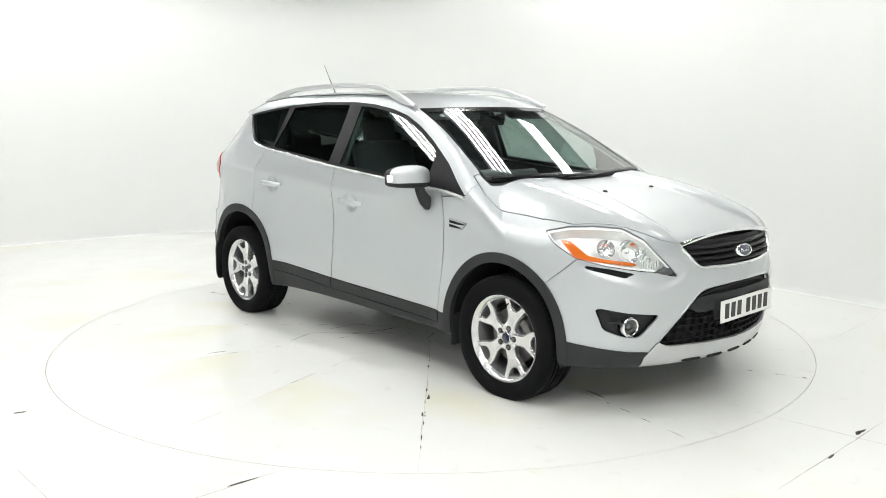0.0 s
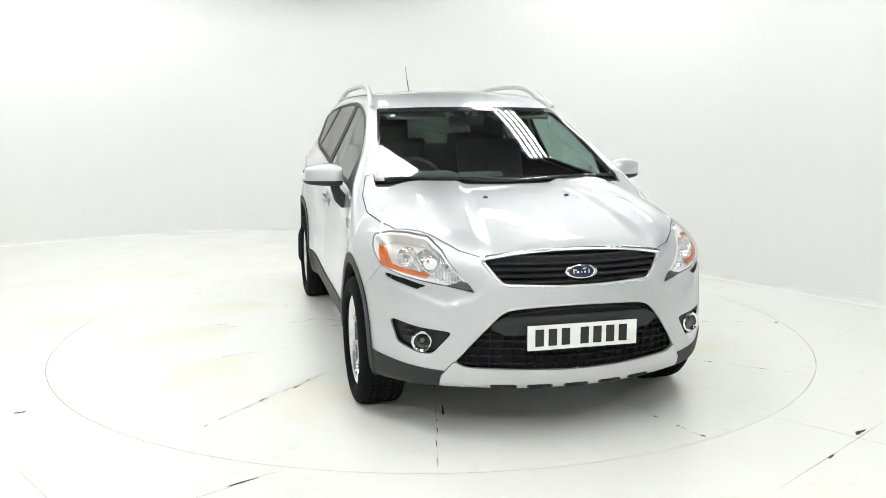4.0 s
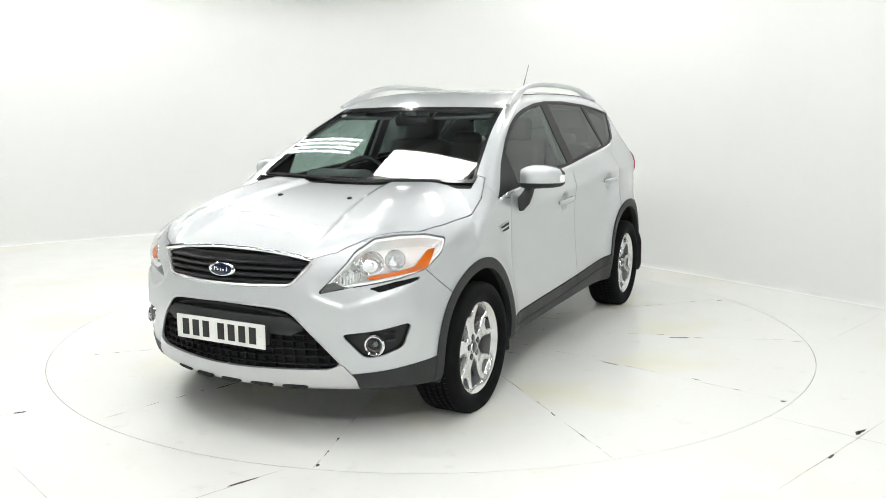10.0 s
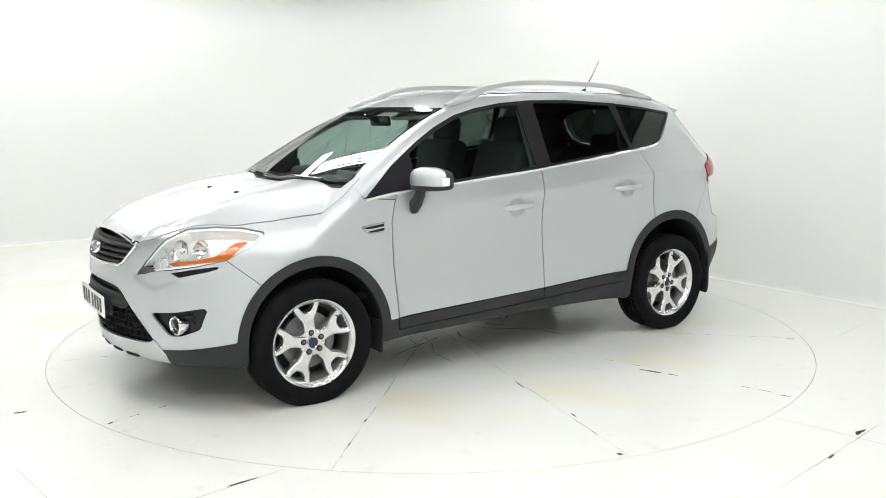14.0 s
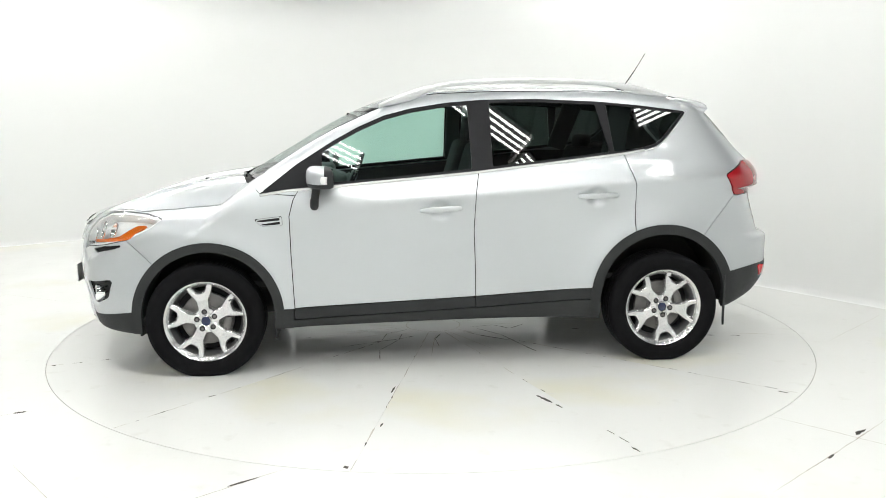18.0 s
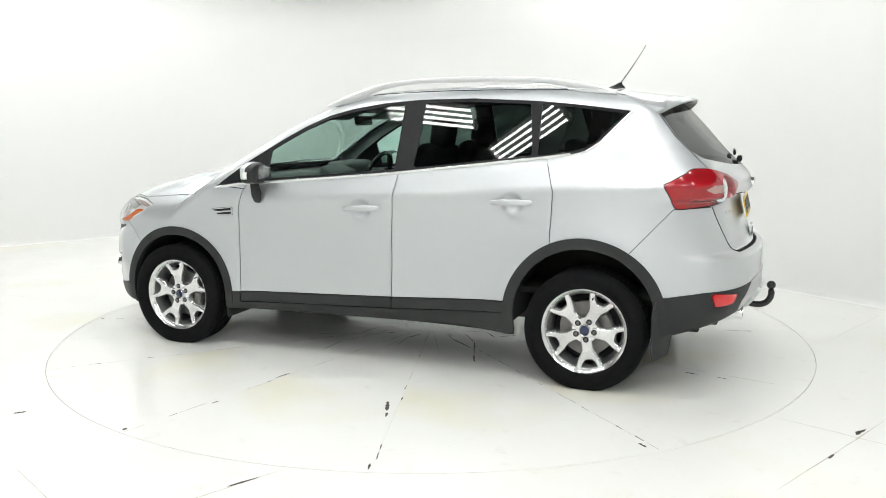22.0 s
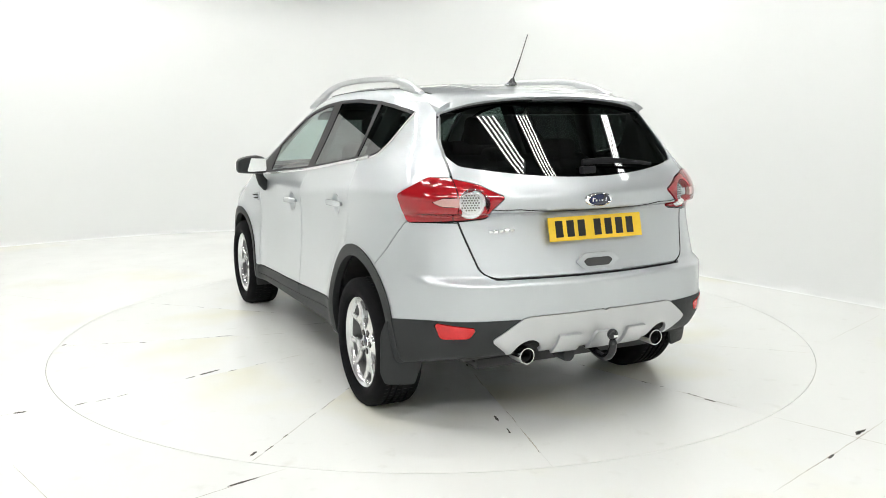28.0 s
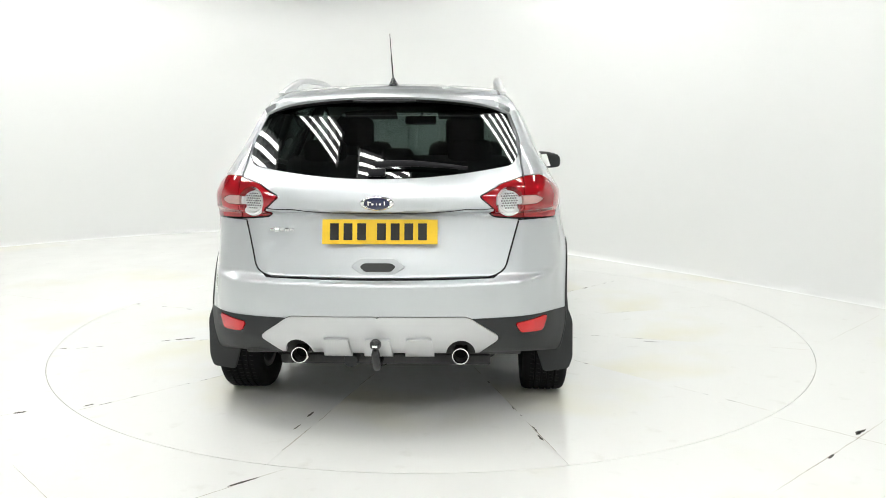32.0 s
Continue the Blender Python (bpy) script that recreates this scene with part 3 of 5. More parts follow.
for s, _n in SIDES:
    for arch, clip in ((ARCH_F, ahead(0.5)), (ARCH_R, behind(-0.5))):
        ring, M = take(M, both(side(s), clip, outer(0.45), lambda x, y, z, arch=arch: arch_distance(x, z, arch) - arch[3]))
        panel("wheel_arch_cladding", ring, CLADDING, car, lift=0.007, rim=0.03)
    nose, M = take(M, both(side(s), ahead(1.5), lambda x, y, z: z - NOSE_CLAD(x)))
    panel("front_lower_cladding", nose, CLADDING, car, lift=0.004)
    lamp, M = take(M, both(side(s), behind(-1.7), face(REFLECT)), 0.003)
    panel("rear_reflector", lamp, REFLECTOR, car, "red reflector", lift=0.006)
    tail, M = take(M, both(side(s), behind(-1.6), lambda x, y, z: z - TAIL_CLAD(x)))
    panel("rear_lower_cladding", tail, CLADDING, car, lift=0.004)
    for name, lo, hi, gap in (("front_door_cladding", -0.206, 0.845, 0.006), ("rear_door_cladding", -1.2, -0.206, 0.006)):
        strip, M = take(M, both(side(s), behind(hi), ahead(lo), lambda x, y, z: z - SILL(x), lambda x, y, z: SILL(x) - 0.066 - z), gap)
        panel(name, strip, CLADDING, car, lift=0.006)
    sill, M = take(M, both(side(s), behind(1.2), ahead(-1.2), lambda x, y, z: z - SILL(x)))
    panel("sill", sill, CLADDING, car, "black plastic sill", lift=0.004)

# doors, wings, bonnet, tailgate, bumpers
DOOR_F = line([(0.30, 0.84), (0.373, 0.840), (0.676, 0.855), (0.907, 0.860), (1.0, 0.835), (1.06, 0.80), (1.2, 0.80)])
DOOR_M = line([(0.3, -0.206), (0.60, -0.206), (0.80, -0.200), (1.02, -0.212), (1.14, -0.232), (1.3, -0.24)])
DOOR_R = line([(0.3, -1.0), (0.44, -0.9), (0.76, -1.16), (0.838, -1.152), (1.065, -1.160), (1.232, -1.105), (1.3, -1.08)])
under_belt = lambda x, y, z: z - np.interp(x, [-1.3, -1.107, -0.207, 0.863, 1.03], [1.262, 1.242, 1.141, 1.052, 1.03])
LID = line([(0.70, 0.50), (0.745, 0.525), (0.78, 0.575), (1.0, 0.64), (1.05, 0.650), (1.2, 0.655), (1.25, 0.647), (1.28, 0.646), (1.36, 0.640), (1.47, 0.600), (1.55, 0.564), (1.6, 0.54)])
for s, _n in SIDES:
    door, M = take(M, both(side(s), lambda x, y, z: x - DOOR_F(z), lambda x, y, z: DOOR_M(z) - x, under_belt, outer(0.5)), SEAM)
    panel("front_door", door, PAINT, car)
    door, M = take(M, both(side(s), lambda x, y, z: x - DOOR_M(z), lambda x, y, z: DOOR_R(z) - x, under_belt, outer(0.5)), SEAM)
    panel("rear_door", door, PAINT, car)
gate, M = take(M, both(lambda x, y, z: np.abs(y) - LID(z), lambda x, y, z: 0.745 - z, lambda x, y, z: z - 1.56, behind(-1.6)), 0.009)
panel("tailgate", gate, PAINT, car)
BON_EDGE = line([(1.0, 0.76), (1.13, 0.80), (1.30, 0.797), (1.5, 0.775), (1.68, 0.735), (1.85, 0.63), (1.95, 0.57), (2.02, 0.513), (2.07, 0.43), (2.2, 0.40)])
lid, M = take(M, both(ahead(1.0), lambda x, y, z: np.abs(y) - BON_EDGE(x), lambda x, y, z: 0.845 - z), SEAM)
panel("bonnet", lid, PAINT, car)
VENT = poly(rounded([(1.058, 0.892), (1.00, 0.898), (0.900, 0.908), (0.898, 0.855), (1.012, 0.853)], 0.006))
for s, _n in SIDES:
    piece, M = take(M, both(side(s), ahead(0.8), behind(1.2), outer(0.6), flank(VENT)), 0.002)
    vent = panel("wing_vent", piece, PAINT, car, "silver side vent with two black slots", lift=0.004)
    for ends, sizes in ((((1.036, 0.884), (1.0, 0.885), (0.95, 0.890), (0.912, 0.893)), (0.006, 0.012, 0.014, 0.014)), (((1.012, 0.863), (0.98, 0.864), (0.94, 0.868), (0.911, 0.871)), (0.005, 0.011, 0.014, 0.014))):
        q = settle(np.array([(x, s * 0.87, z) for x, z in ends]), 8)
        q = q + unit(gradient(q)) * 0.002
        part("vent_slot", slab(q, sizes, s), DARK, vent)
for s, _n in SIDES:
    wing, M = take(M, both(side(s), ahead(0.8), lambda x, y, z: x - 1.665 - 1.15 * (z - 0.69), outer(0.45), lambda x, y, z: z - np.interp(x, [0.8, 1.03, 1.1, 1.2], [1.02, 1.04, 1.2, 1.3])), SEAM)
    panel("front_wing", wing, PAINT, car)
bumper, M = take(M, ahead(1.4), 0.0)
panel("front_bumper", bumper, PAINT, car)
bumper, M = take(M, both(behind(-1.2), lambda x, y, z: z - np.minimum(0.99, 0.764 - 1.107 * (x + 1.579)), behind(-1.50)), SEAM)
panel("rear_bumper", bumper, PAINT, car)
panel("body_shell", M, PAINT, car, "silver roof, pillars and rear quarters")
# ---------------------------------------------------------------- parts fixed to the body
def on_skin(points, lift=0.0):
    """Points brought on to the skin and lifted off it."""
    p = settle(np.array(points, float), 8)
    return p + unit(gradient(p)) * lift


def bar(points, widths, heights, ups, steps=8):
    """A bar with a rounded cross-section along points, flat side towards up."""
    pts = [Vector(p) for p in points]
    n = len(pts)
    pick = lambda v, i: v[i] if isinstance(v, (list, tuple, np.ndarray)) else v
    rings = []
    for i, p in enumerate(pts):
        d = (pts[min(i + 1, n - 1)] - pts[max(i - 1, 0)]).normalized()
        up = Vector(ups[i]) if not isinstance(ups[0], (int, float)) else Vector(ups)
        across = d.cross(up).normalized()
        up = across.cross(d).normalized()
        w, h = pick(widths, i) / 2, pick(heights, i) / 2
        ring = []
        for k in range(4 * steps):
            a = 2 * math.pi * k / (4 * steps)
            c, s = math.cos(a), math.sin(a)
            r = (abs(c) ** 3 + abs(s) ** 3) ** (-1 / 3)
            ring.append(p + across * (w * r * c) + up * (h * r * s))
        rings.append(ring)
    return ring_loft(rings, caps=True)


def plate_outline(points, thickness, m, bevel=0.0):
    """A flat shape in x-z, thick along y, moved by m."""
    bm = bmesh.new()
    bottom = [bm.verts.new((x, 0, z)) for x, z in points]
    face_ = bm.faces.new(bottom)
    out = bmesh.ops.extrude_face_region(bm, geom=[face_])
    bmesh.ops.translate(bm, verts=[v for v in out["geom"] if isinstance(v, bmesh.types.BMVert)], vec=(0, thickness, 0))
    bmesh.ops.recalc_face_normals(bm, faces=bm.faces[:])
    if bevel:
        bmesh.ops.bevel(bm, geom=bm.edges[:], offset=bevel, segments=2, affect="EDGES", profile=0.5)
    bm.transform(m)
    return bm


# wheels
HUB_Z, TYRE_R = {1: 0.316, -1: 0.322}, 0.332  # the loaded hubs, ahead and behind


def offset_outline(pts, d):
    """A closed outline moved outwards (against the clock: to the right of its run) by d."""
    out, n = [], len(pts)
    for i in range(n):
        a, b, c = (Vector(pts[(i + k) % n]) for k in (-1, 0, 1))
        n1, n2 = Vector((b - a).yx).normalized(), Vector((c - b).yx).normalized()
        n1.y, n2.y = -n1.y, -n2.y
        m = (n1 + n2).normalized()
        out.append(b + m * (d / max(0.5, m.dot(n1))))
    return out


def spoke_bm(turn):
    """One forked spoke, flat-faced with sloping flanks, along x from the hub to the rim."""
    half = [(0.034, 0.026), (0.060, 0.0310), (0.088, 0.0300), (0.116, 0.0325), (0.130, 0.040), (0.158, 0.057), (0.190, 0.071), (0.226, 0.084), (0.228, 0.056), (0.200, 0.045), (0.178, 0.032), (0.167, 0.020), (0.164, 0.008)]
    line_ = [(u, -v) for u, v in half] + [(u, v) for u, v in half[::-1]]
    level = lambda u: float(np.interp(u, [0.03, 0.07, 0.12, 0.17, 0.228], [0.0655, 0.0665, 0.063, 0.066, 0.084]))
    bm = bmesh.new()
    rings = []
    for d, drop in ((-0.0075, 0.0), (-0.0015, 0.0035), (0.002, 0.009), (0.007, 0.034)):
        rings.append([bm.verts.new((p.x, level(p.x) - drop * (1 if p.x < 0.2 else 0.75), p.y)) for p in offset_outline(line_, d)])
    n = len(line_)
    for a, b in zip(rings, rings[1:]):
        for i in range(n):
            bm.faces.new((a[i], a[(i + 1) % n], b[(i + 1) % n], b[i]))
    low, high = rings[0][:13], rings[0][13:][::-1]
    for i in range(4):
        bm.faces.new((low[i], low[i + 1], high[i + 1], high[i]))
    bm.faces.new((low[4], low[12], high[12], high[4]))
    for p in (low, high):
        for ids in ((4, 5, 11, 12), (5, 6, 10, 11), (6, 9, 10), (6, 7, 8, 9)):
            bm.faces.new([p[i] for i in ids])
    bmesh.ops.recalc_face_normals(bm, faces=bm.faces[:])
    bm.transform(turn)
    return bm


def build_wheel():
    """One wheel about its own axle, y pointing out of the car; the alloy barrel, coloured darker for the shade behind
    the spokes, carries the rest.
    """
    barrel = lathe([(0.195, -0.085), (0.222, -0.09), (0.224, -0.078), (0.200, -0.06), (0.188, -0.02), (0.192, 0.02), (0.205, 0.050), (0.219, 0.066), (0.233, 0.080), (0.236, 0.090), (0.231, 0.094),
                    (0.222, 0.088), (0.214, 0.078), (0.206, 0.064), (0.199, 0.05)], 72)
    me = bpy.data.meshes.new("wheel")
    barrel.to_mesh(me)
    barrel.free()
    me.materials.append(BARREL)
    me.polygons.foreach_set("use_smooth", [True] * len(me.polygons))
    wheel = new("wheel", me)
    r = TYRE_R
    tread = [(r - 0.014, -0.108), (r - 0.004, -0.096), (r, -0.075)]
    for y in (-0.050, -0.017, 0.017, 0.050):
        tread += [(r, y - 0.006), (r - 0.008, y - 0.004), (r - 0.008, y + 0.004), (r, y + 0.006)]
    tread += [(r, 0.075), (r - 0.004, 0.096), (r - 0.014, 0.108)]
    tyre = lathe([(0.222, -0.086), (0.235, -0.098), (0.265, -0.112), (0.292, -0.114)] + tread + [(r - 0.030, 0.115), (0.290, 0.1185), (0.272, 0.1185), (0.268, 0.1165), (0.252, 0.113), (0.248, 0.1105), (0.238, 0.102), (0.234, 0.090)], 84)
    part("tyre", tyre, RUBBER, wheel, "black rubber tyre")
    blocks = bmesh.new()
    for k in range(72):
        for y, turn in ((0.0665, 14), (0.0335, 14), (0.0, 0), (-0.0335, -14), (-0.0665, -14)):
            m = pose(0, 0, 0, 0, k * 5 + (2.5 if y > 0 else 0), 0) @ Matrix.Translation((r - 0.0045, y, 0)) @ pose(0, 0, 0, turn, 0, 0)
            bmesh.ops.create_cube(blocks, size=1, matrix=m @ Matrix.Diagonal((0.0096, 0.018, 0.003, 1)))
    tagged(part("tread_sipes", blocks, DARK, wheel, "dark tread grooves", smooth=False), kind="stuff")
    lip = lathe([(0.219, 0.066), (0.233, 0.080), (0.2365, 0.090), (0.2315, 0.0945), (0.222, 0.0885), (0.2135, 0.078), (0.207, 0.066)], 72)
    part("rim_lip", lip, ALLOY, wheel, "bright alloy rim lip")
    hub = lathe([(0.0005, 0.062), (0.030, 0.063), (0.060, 0.063), (0.070, 0.060), (0.078, 0.045), (0.080, 0.015)], 40)
    part("hub", hub, ALLOY, wheel)
    for k in range(5):
        turn = Matrix.Rotation(radians(88 - 72 * k), 4, "Y")
        part("spoke", spoke_bm(turn), ALLOY, wheel, "forked alloy spoke", smooth=False)
    part("centre_cap", lathe([(0.0005, 0.0745), (0.020, 0.0735), (0.0265, 0.071), (0.028, 0.06)], 32), BADGE_BLUE, wheel, "dark blue centre cap")
    part("cap_ring", lathe([(0.0268, 0.0712), (0.029, 0.0725), (0.0315, 0.070), (0.033, 0.06)], 32), CHROME, wheel)
    for k in range(5):
        a = radians(-88 + 72 * k)
        m = Matrix.Translation((0.0525 * math.cos(a), 0.0655, 0.0525 * math.sin(a)))
        bm = lathe([(0.0005, 0.010), (0.0065, 0.009), (0.0095, 0.004), (0.0098, 0.0)], 6)
        bm.transform(m)
        part("wheel_nut", bm, STEEL, wheel, smooth=False)
        # Dark disc on the flat hub gives the nut pocket its shade.
        bm = lathe([(0.0005, 0.0008), (0.0128, 0.0008), (0.0142, 0.0028), (0.0158, 0.0012), (0.0162, -0.004)], 20)
        bm.transform(m)
        part("nut_pocket_shade", bm, DARK, wheel)
    disc = lathe([(0.05, 0.018), (0.075, 0.022), (0.077, 0.008), (0.148, 0.008), (0.150, 0.004), (0.150, -0.016), (0.148, -0.018), (0.07, -0.018)], 56)
    part("brake_disc", disc, STEEL, wheel, "worn steel brake disc")
    part("back_plate", lathe([(0.0005, -0.03), (0.16, -0.03), (0.19, -0.035)], 40), DARK, wheel)
    caliper = bar([(0.118 * math.cos(a), 0.004, 0.118 * math.sin(a)) for a in [radians(q) for q in (150, 165, 180, 195, 210)]], 0.055, 0.06, (0, 1, 0), 4)
    part("brake_caliper", caliper, STEEL, wheel)
    bm = tube([(0.196 * math.cos(2.0), 0.055, 0.196 * math.sin(2.0)), (0.178 * math.cos(2.0), 0.082, 0.178 * math.sin(2.0))], 0.004, 8)
    part("valve", bm, RUBBER, wheel)
    return wheel


def rest_on_floor(wheel, m):
    """Flattens the tyre where the car's weight presses it on the floor."""
    back = m.inverted()
    for ob_ in wheel.children:
        if ob_.name.startswith(("tyre", "tread_sipes")):
            ob_.data = ob_.data.copy()
            for v in ob_.data.vertices:
                q = m @ v.co
                if q.z < 0.0006:
                    q.z = 0.0006
                    v.co = back @ q


first = build_wheel()
WHEELS = []
for i, (x, s) in enumerate(((1.345, 1), (-1.345, 1), (1.345, -1), (-1.345, -1))):
    m = Matrix.Translation(CAR_AT + Vector((x, s * 0.793, HUB_Z[1 if x > 0 else -1]))) @ pose(0, 0, 0, 0, (-25, 11, 20, -20)[i], 0 if s > 0 else 180)
    WHEELS.append((first if i == 0 else copy_thing(first, m), m))
for w, m in WHEELS:
    w.parent = car
    w.matrix_basis = m
    w["label"] = "five-spoke silver alloy wheel with black tyre"
    rest_on_floor(w, m)

# arch liners, floor pan, flaps
for s, _n in SIDES:
    for arch in (ARCH_F, ARCH_R):
        rings = []
        for y in (0.50, 0.70, 0.845):
            rings.append([(arch[0] + (arch[2] + 0.018) * math.cos(a), s * y, arch[1] + (arch[2] + 0.018) * math.sin(a)) for a in np.linspace(-0.12, math.pi + 0.12, 40)])
        bm = ring_loft(rings, close=False)
        inner_ = [bm.verts.new((p[0], s * 0.499, p[2])) for p in rings[0]]
        bm.faces.new(inner_)
        part("arch_liner", bm, DARK, car, "black wheel arch liner")
    flap = plate_outline(rounded([(0.66, 0.47), (0.89, 0.52), (0.918, 0.45), (0.922, 0.26), (0.90, 0.205), (0.76, 0.205), (0.735, 0.28), (0.70, 0.37)], 0.02), 0.012, Matrix.Translation((-1.725, 0, 0)) @ pose(0, 0, 0, 0, 0, 90), 0.003)
    flap.transform(Matrix.Translation((-1.70, 0.92, 0)) @ pose(0, 0, 0, 0, 0, -24) @ Matrix.Translation((1.725, -0.92, 0)))
    if s < 0:
        flap.transform(Matrix.Diagonal((1, -1, 1, 1)))
        bmesh.ops.reverse_faces(flap, faces=flap.faces[:])
    part("rear_mud_flap", flap, CLADDING, car, "black mud flap")
    flap = plate_outline(rounded([(0.64, 0.20), (0.64, 0.36), (0.87, 0.38), (0.885, 0.33), (0.885, 0.20)], 0.015), 0.010, Matrix.Translation((0.955, 0, 0)) @ pose(0, 0, 0, 0, 0, 90), 0.003)
    if s < 0:
        flap.transform(Matrix.Diagonal((1, -1, 1, 1)))
        bmesh.ops.reverse_faces(flap, faces=flap.faces[:])
    part("front_mud_flap", flap, CLADDING, car, "black mud flap")
    part("wheel_deflector", plate_outline(rounded([(0.66, 0.215), (0.66, 0.32), (0.86, 0.32), (0.86, 0.235)], 0.012), 0.008, Matrix.Translation((1.712, 0, 0)) @ pose(0, 0, 0, 0, 0, 90) @ Matrix.Diagonal((s, 1, 1, 1))), CLADDING, car, "black wheel deflector")
pan = box_bm((3.85, 1.02, 0.05), Matrix.Translation((0.02, 0, 0.30)), 0.01)
join_bm(pan, box_bm((1.74, 1.62, 0.05), Matrix.Translation((0.0, 0, 0.297)), 0.01))
join_bm(pan, box_bm((0.30, 1.12, 0.04), Matrix.Translation((1.86, 0, 0.285)), 0.01))
join_bm(pan, box_bm((0.26, 1.30, 0.05), Matrix.Translation((-1.88, 0, 0.385)), 0.01))
part("floor_pan", pan, UNDER, car, "dark underbody")
for s, _n in SIDES:
    part("axle", tube([(1.345, s * 0.3, 0.32), (1.345, s * 0.76, 0.326)], 0.03, 10), DARK, car)
    part("axle", tube([(-1.345, s * 0.3, 0.32), (-1.345, s * 0.76, 0.326)], 0.03, 10), DARK, car)

# exhausts and tow bar
for s, _n in SIDES:
    pipe = lathe([(0.030, 0.10), (0.031, -0.040), (0.034, -0.050), (0.038, -0.050), (0.040, -0.042), (0.040, 0.10)], 32, "X")
    pipe.transform(Matrix.Translation((-2.075, s * 0.37, 0.382)))
    part("exhaust_pipe", pipe, CHROME, car, "chromed round exhaust tip")
    core = lathe([(0.0005, 0.03), (0.0295, 0.03), (0.0295, -0.036)], 24, "X")
    core.transform(Matrix.Translation((-2.075, s * 0.37, 0.382)))
    part("exhaust_bore", core, DARK, car)
    silencer = lathe([(0.0005, 0.20), (0.10, 0.20), (0.10, -0.02), (0.0005, -0.02)], 24, "X")
    silencer.transform(Matrix.Translation((-1.86, s * 0.40, 0.34)) @ Matrix.Diagonal((1, 1.4, 0.55, 1)))
    part("silencer", silencer, DARK, car)
neck = curve_points([(-1.98, 0, 0.375), (-2.10, 0, 0.372), (-2.19, 0, 0.352), (-2.245, 0, 0.372), (-2.266, 0, 0.415), (-2.264, 0, 0.45)], 22)
tow = part("tow_bar", tube(neck, [0.019] * 21 + [0.014], 14), GLOSS_BLACK, car, "black swan-neck tow bar")
bm = bmesh.new()
bmesh.ops.create_uvsphere(bm, u_segments=20, v_segments=14, radius=0.026, matrix=Matrix.Translation((-2.264, 0, 0.474)))
part("tow_ball", bm, GLOSS_BLACK, tow, "black ball cover")
part("tow_mark", box_bm((0.003, 0.022, 0.010), Matrix.Translation((-2.2895, 0, 0.471))), PLATE_W, tow, "pale mark", smooth=False)
sock = lathe([(0.0005, -0.045), (0.030, -0.045), (0.034, -0.03), (0.034, 0.05)], 20, "X")
sock.transform(Matrix.Translation((-2.07, 0.135, 0.355)))
part("tow_socket", sock, CLADDING, car, "black towing socket")

# door mirrors
for s, _n in SIDES:
    rings = []
    for y, xc, zc, rx, rz in ((0.845, 0.70, 1.120, 0.020, 0.036), (0.853, 0.695, 1.122, 0.050, 0.053), (0.880, 0.690, 1.126, 0.066, 0.062), (0.92, 0.683, 1.130, 0.072, 0.066), (0.97, 0.671, 1.130, 0.070, 0.063),
                              (1.020, 0.654, 1.127, 0.062, 0.056), (1.050, 0.640, 1.124, 0.050, 0.048), (1.064, 0.628, 1.121, 0.032, 0.036), (1.070, 0.622, 1.119, 0.012, 0.018)):
        ring = []
        for k in range(28):
            a = 2 * math.pi * k / 28
            c, q = math.cos(a), math.sin(a)
            e = 3.4
            r = (abs(c) ** e + abs(q) ** e) ** (-1 / e)
            ring.append((max(xc + rx * r * c, xc - rx * 0.80), s * y, zc + rz * r * q))
        rings.append(ring)
    shell = ring_loft(rings, caps=True)
    base = shell.copy()
    back = shell.copy()
    geom = lambda b_: b_.verts[:] + b_.edges[:] + b_.faces[:]
    bmesh.ops.bisect_plane(shell, geom=geom(shell), plane_co=(0.650, 0, 0), plane_no=(1, 0, 0), clear_inner=True)
    bmesh.ops.bisect_plane(back, geom=geom(back), plane_co=(0.650, 0, 0), plane_no=(1, 0, 0), clear_outer=True)
    bmesh.ops.bisect_plane(back, geom=geom(back), plane_co=(0, 0, 1.096), plane_no=(0, 0, 1), clear_inner=True)
    bmesh.ops.bisect_plane(shell, geom=shell.verts[:] + shell.edges[:] + shell.faces[:], plane_co=(0, 0, 1.098), plane_no=(0, 0, 1), clear_inner=True)
    bmesh.ops.bisect_plane(base, geom=base.verts[:] + base.edges[:] + base.faces[:], plane_co=(0, 0, 1.096), plane_no=(0, 0, 1), clear_outer=True)
    mirror = part("door_mirror", base, CLADDING, car, "door mirror with silver cap and black foot")
    part("mirror_cap", shell, PAINT, mirror, "silver painted cap")
    part("mirror_rim", back, CLADDING, mirror, "black rim")
    foot = bar([(0.700, s * 0.900, 1.085), (0.705, s * 0.888, 1.04), (0.712, s * 0.868, 1.00), (0.716, s * 0.845, 0.978), (0.716, s * 0.82, 0.975)], [0.050, 0.056, 0.072, 0.082, 0.085], [0.05, 0.045, 0.045, 0.05, 0.05], (1, 0, 0), 4)
    part("mirror_foot", foot, CLADDING, mirror)
    glass = plate_outline(rounded([(0.862, 1.085), (0.866, 1.172), (1.000, 1.178), (1.034, 1.15), (1.030, 1.098), (0.985, 1.082)], 0.02), 0.004, Matrix.Translation((0.612, 0, 0)) @ pose(0, 0, 0, 0, 0, 90))
    glass.transform(Matrix.Translation((0.612, 0.93, 1.13)) @ pose(0, 0, 0, 0, 6, -5) @ Matrix.Translation((-0.612, -0.93, -1.13)))
    if s < 0:
        glass.transform(Matrix.Diagonal((1, -1, 1, 1)))
        bmesh.ops.reverse_faces(glass, faces=glass.faces[:])
    part("mirror_glass", glass, CHROME, mirror, "mirror glass", smooth=False)
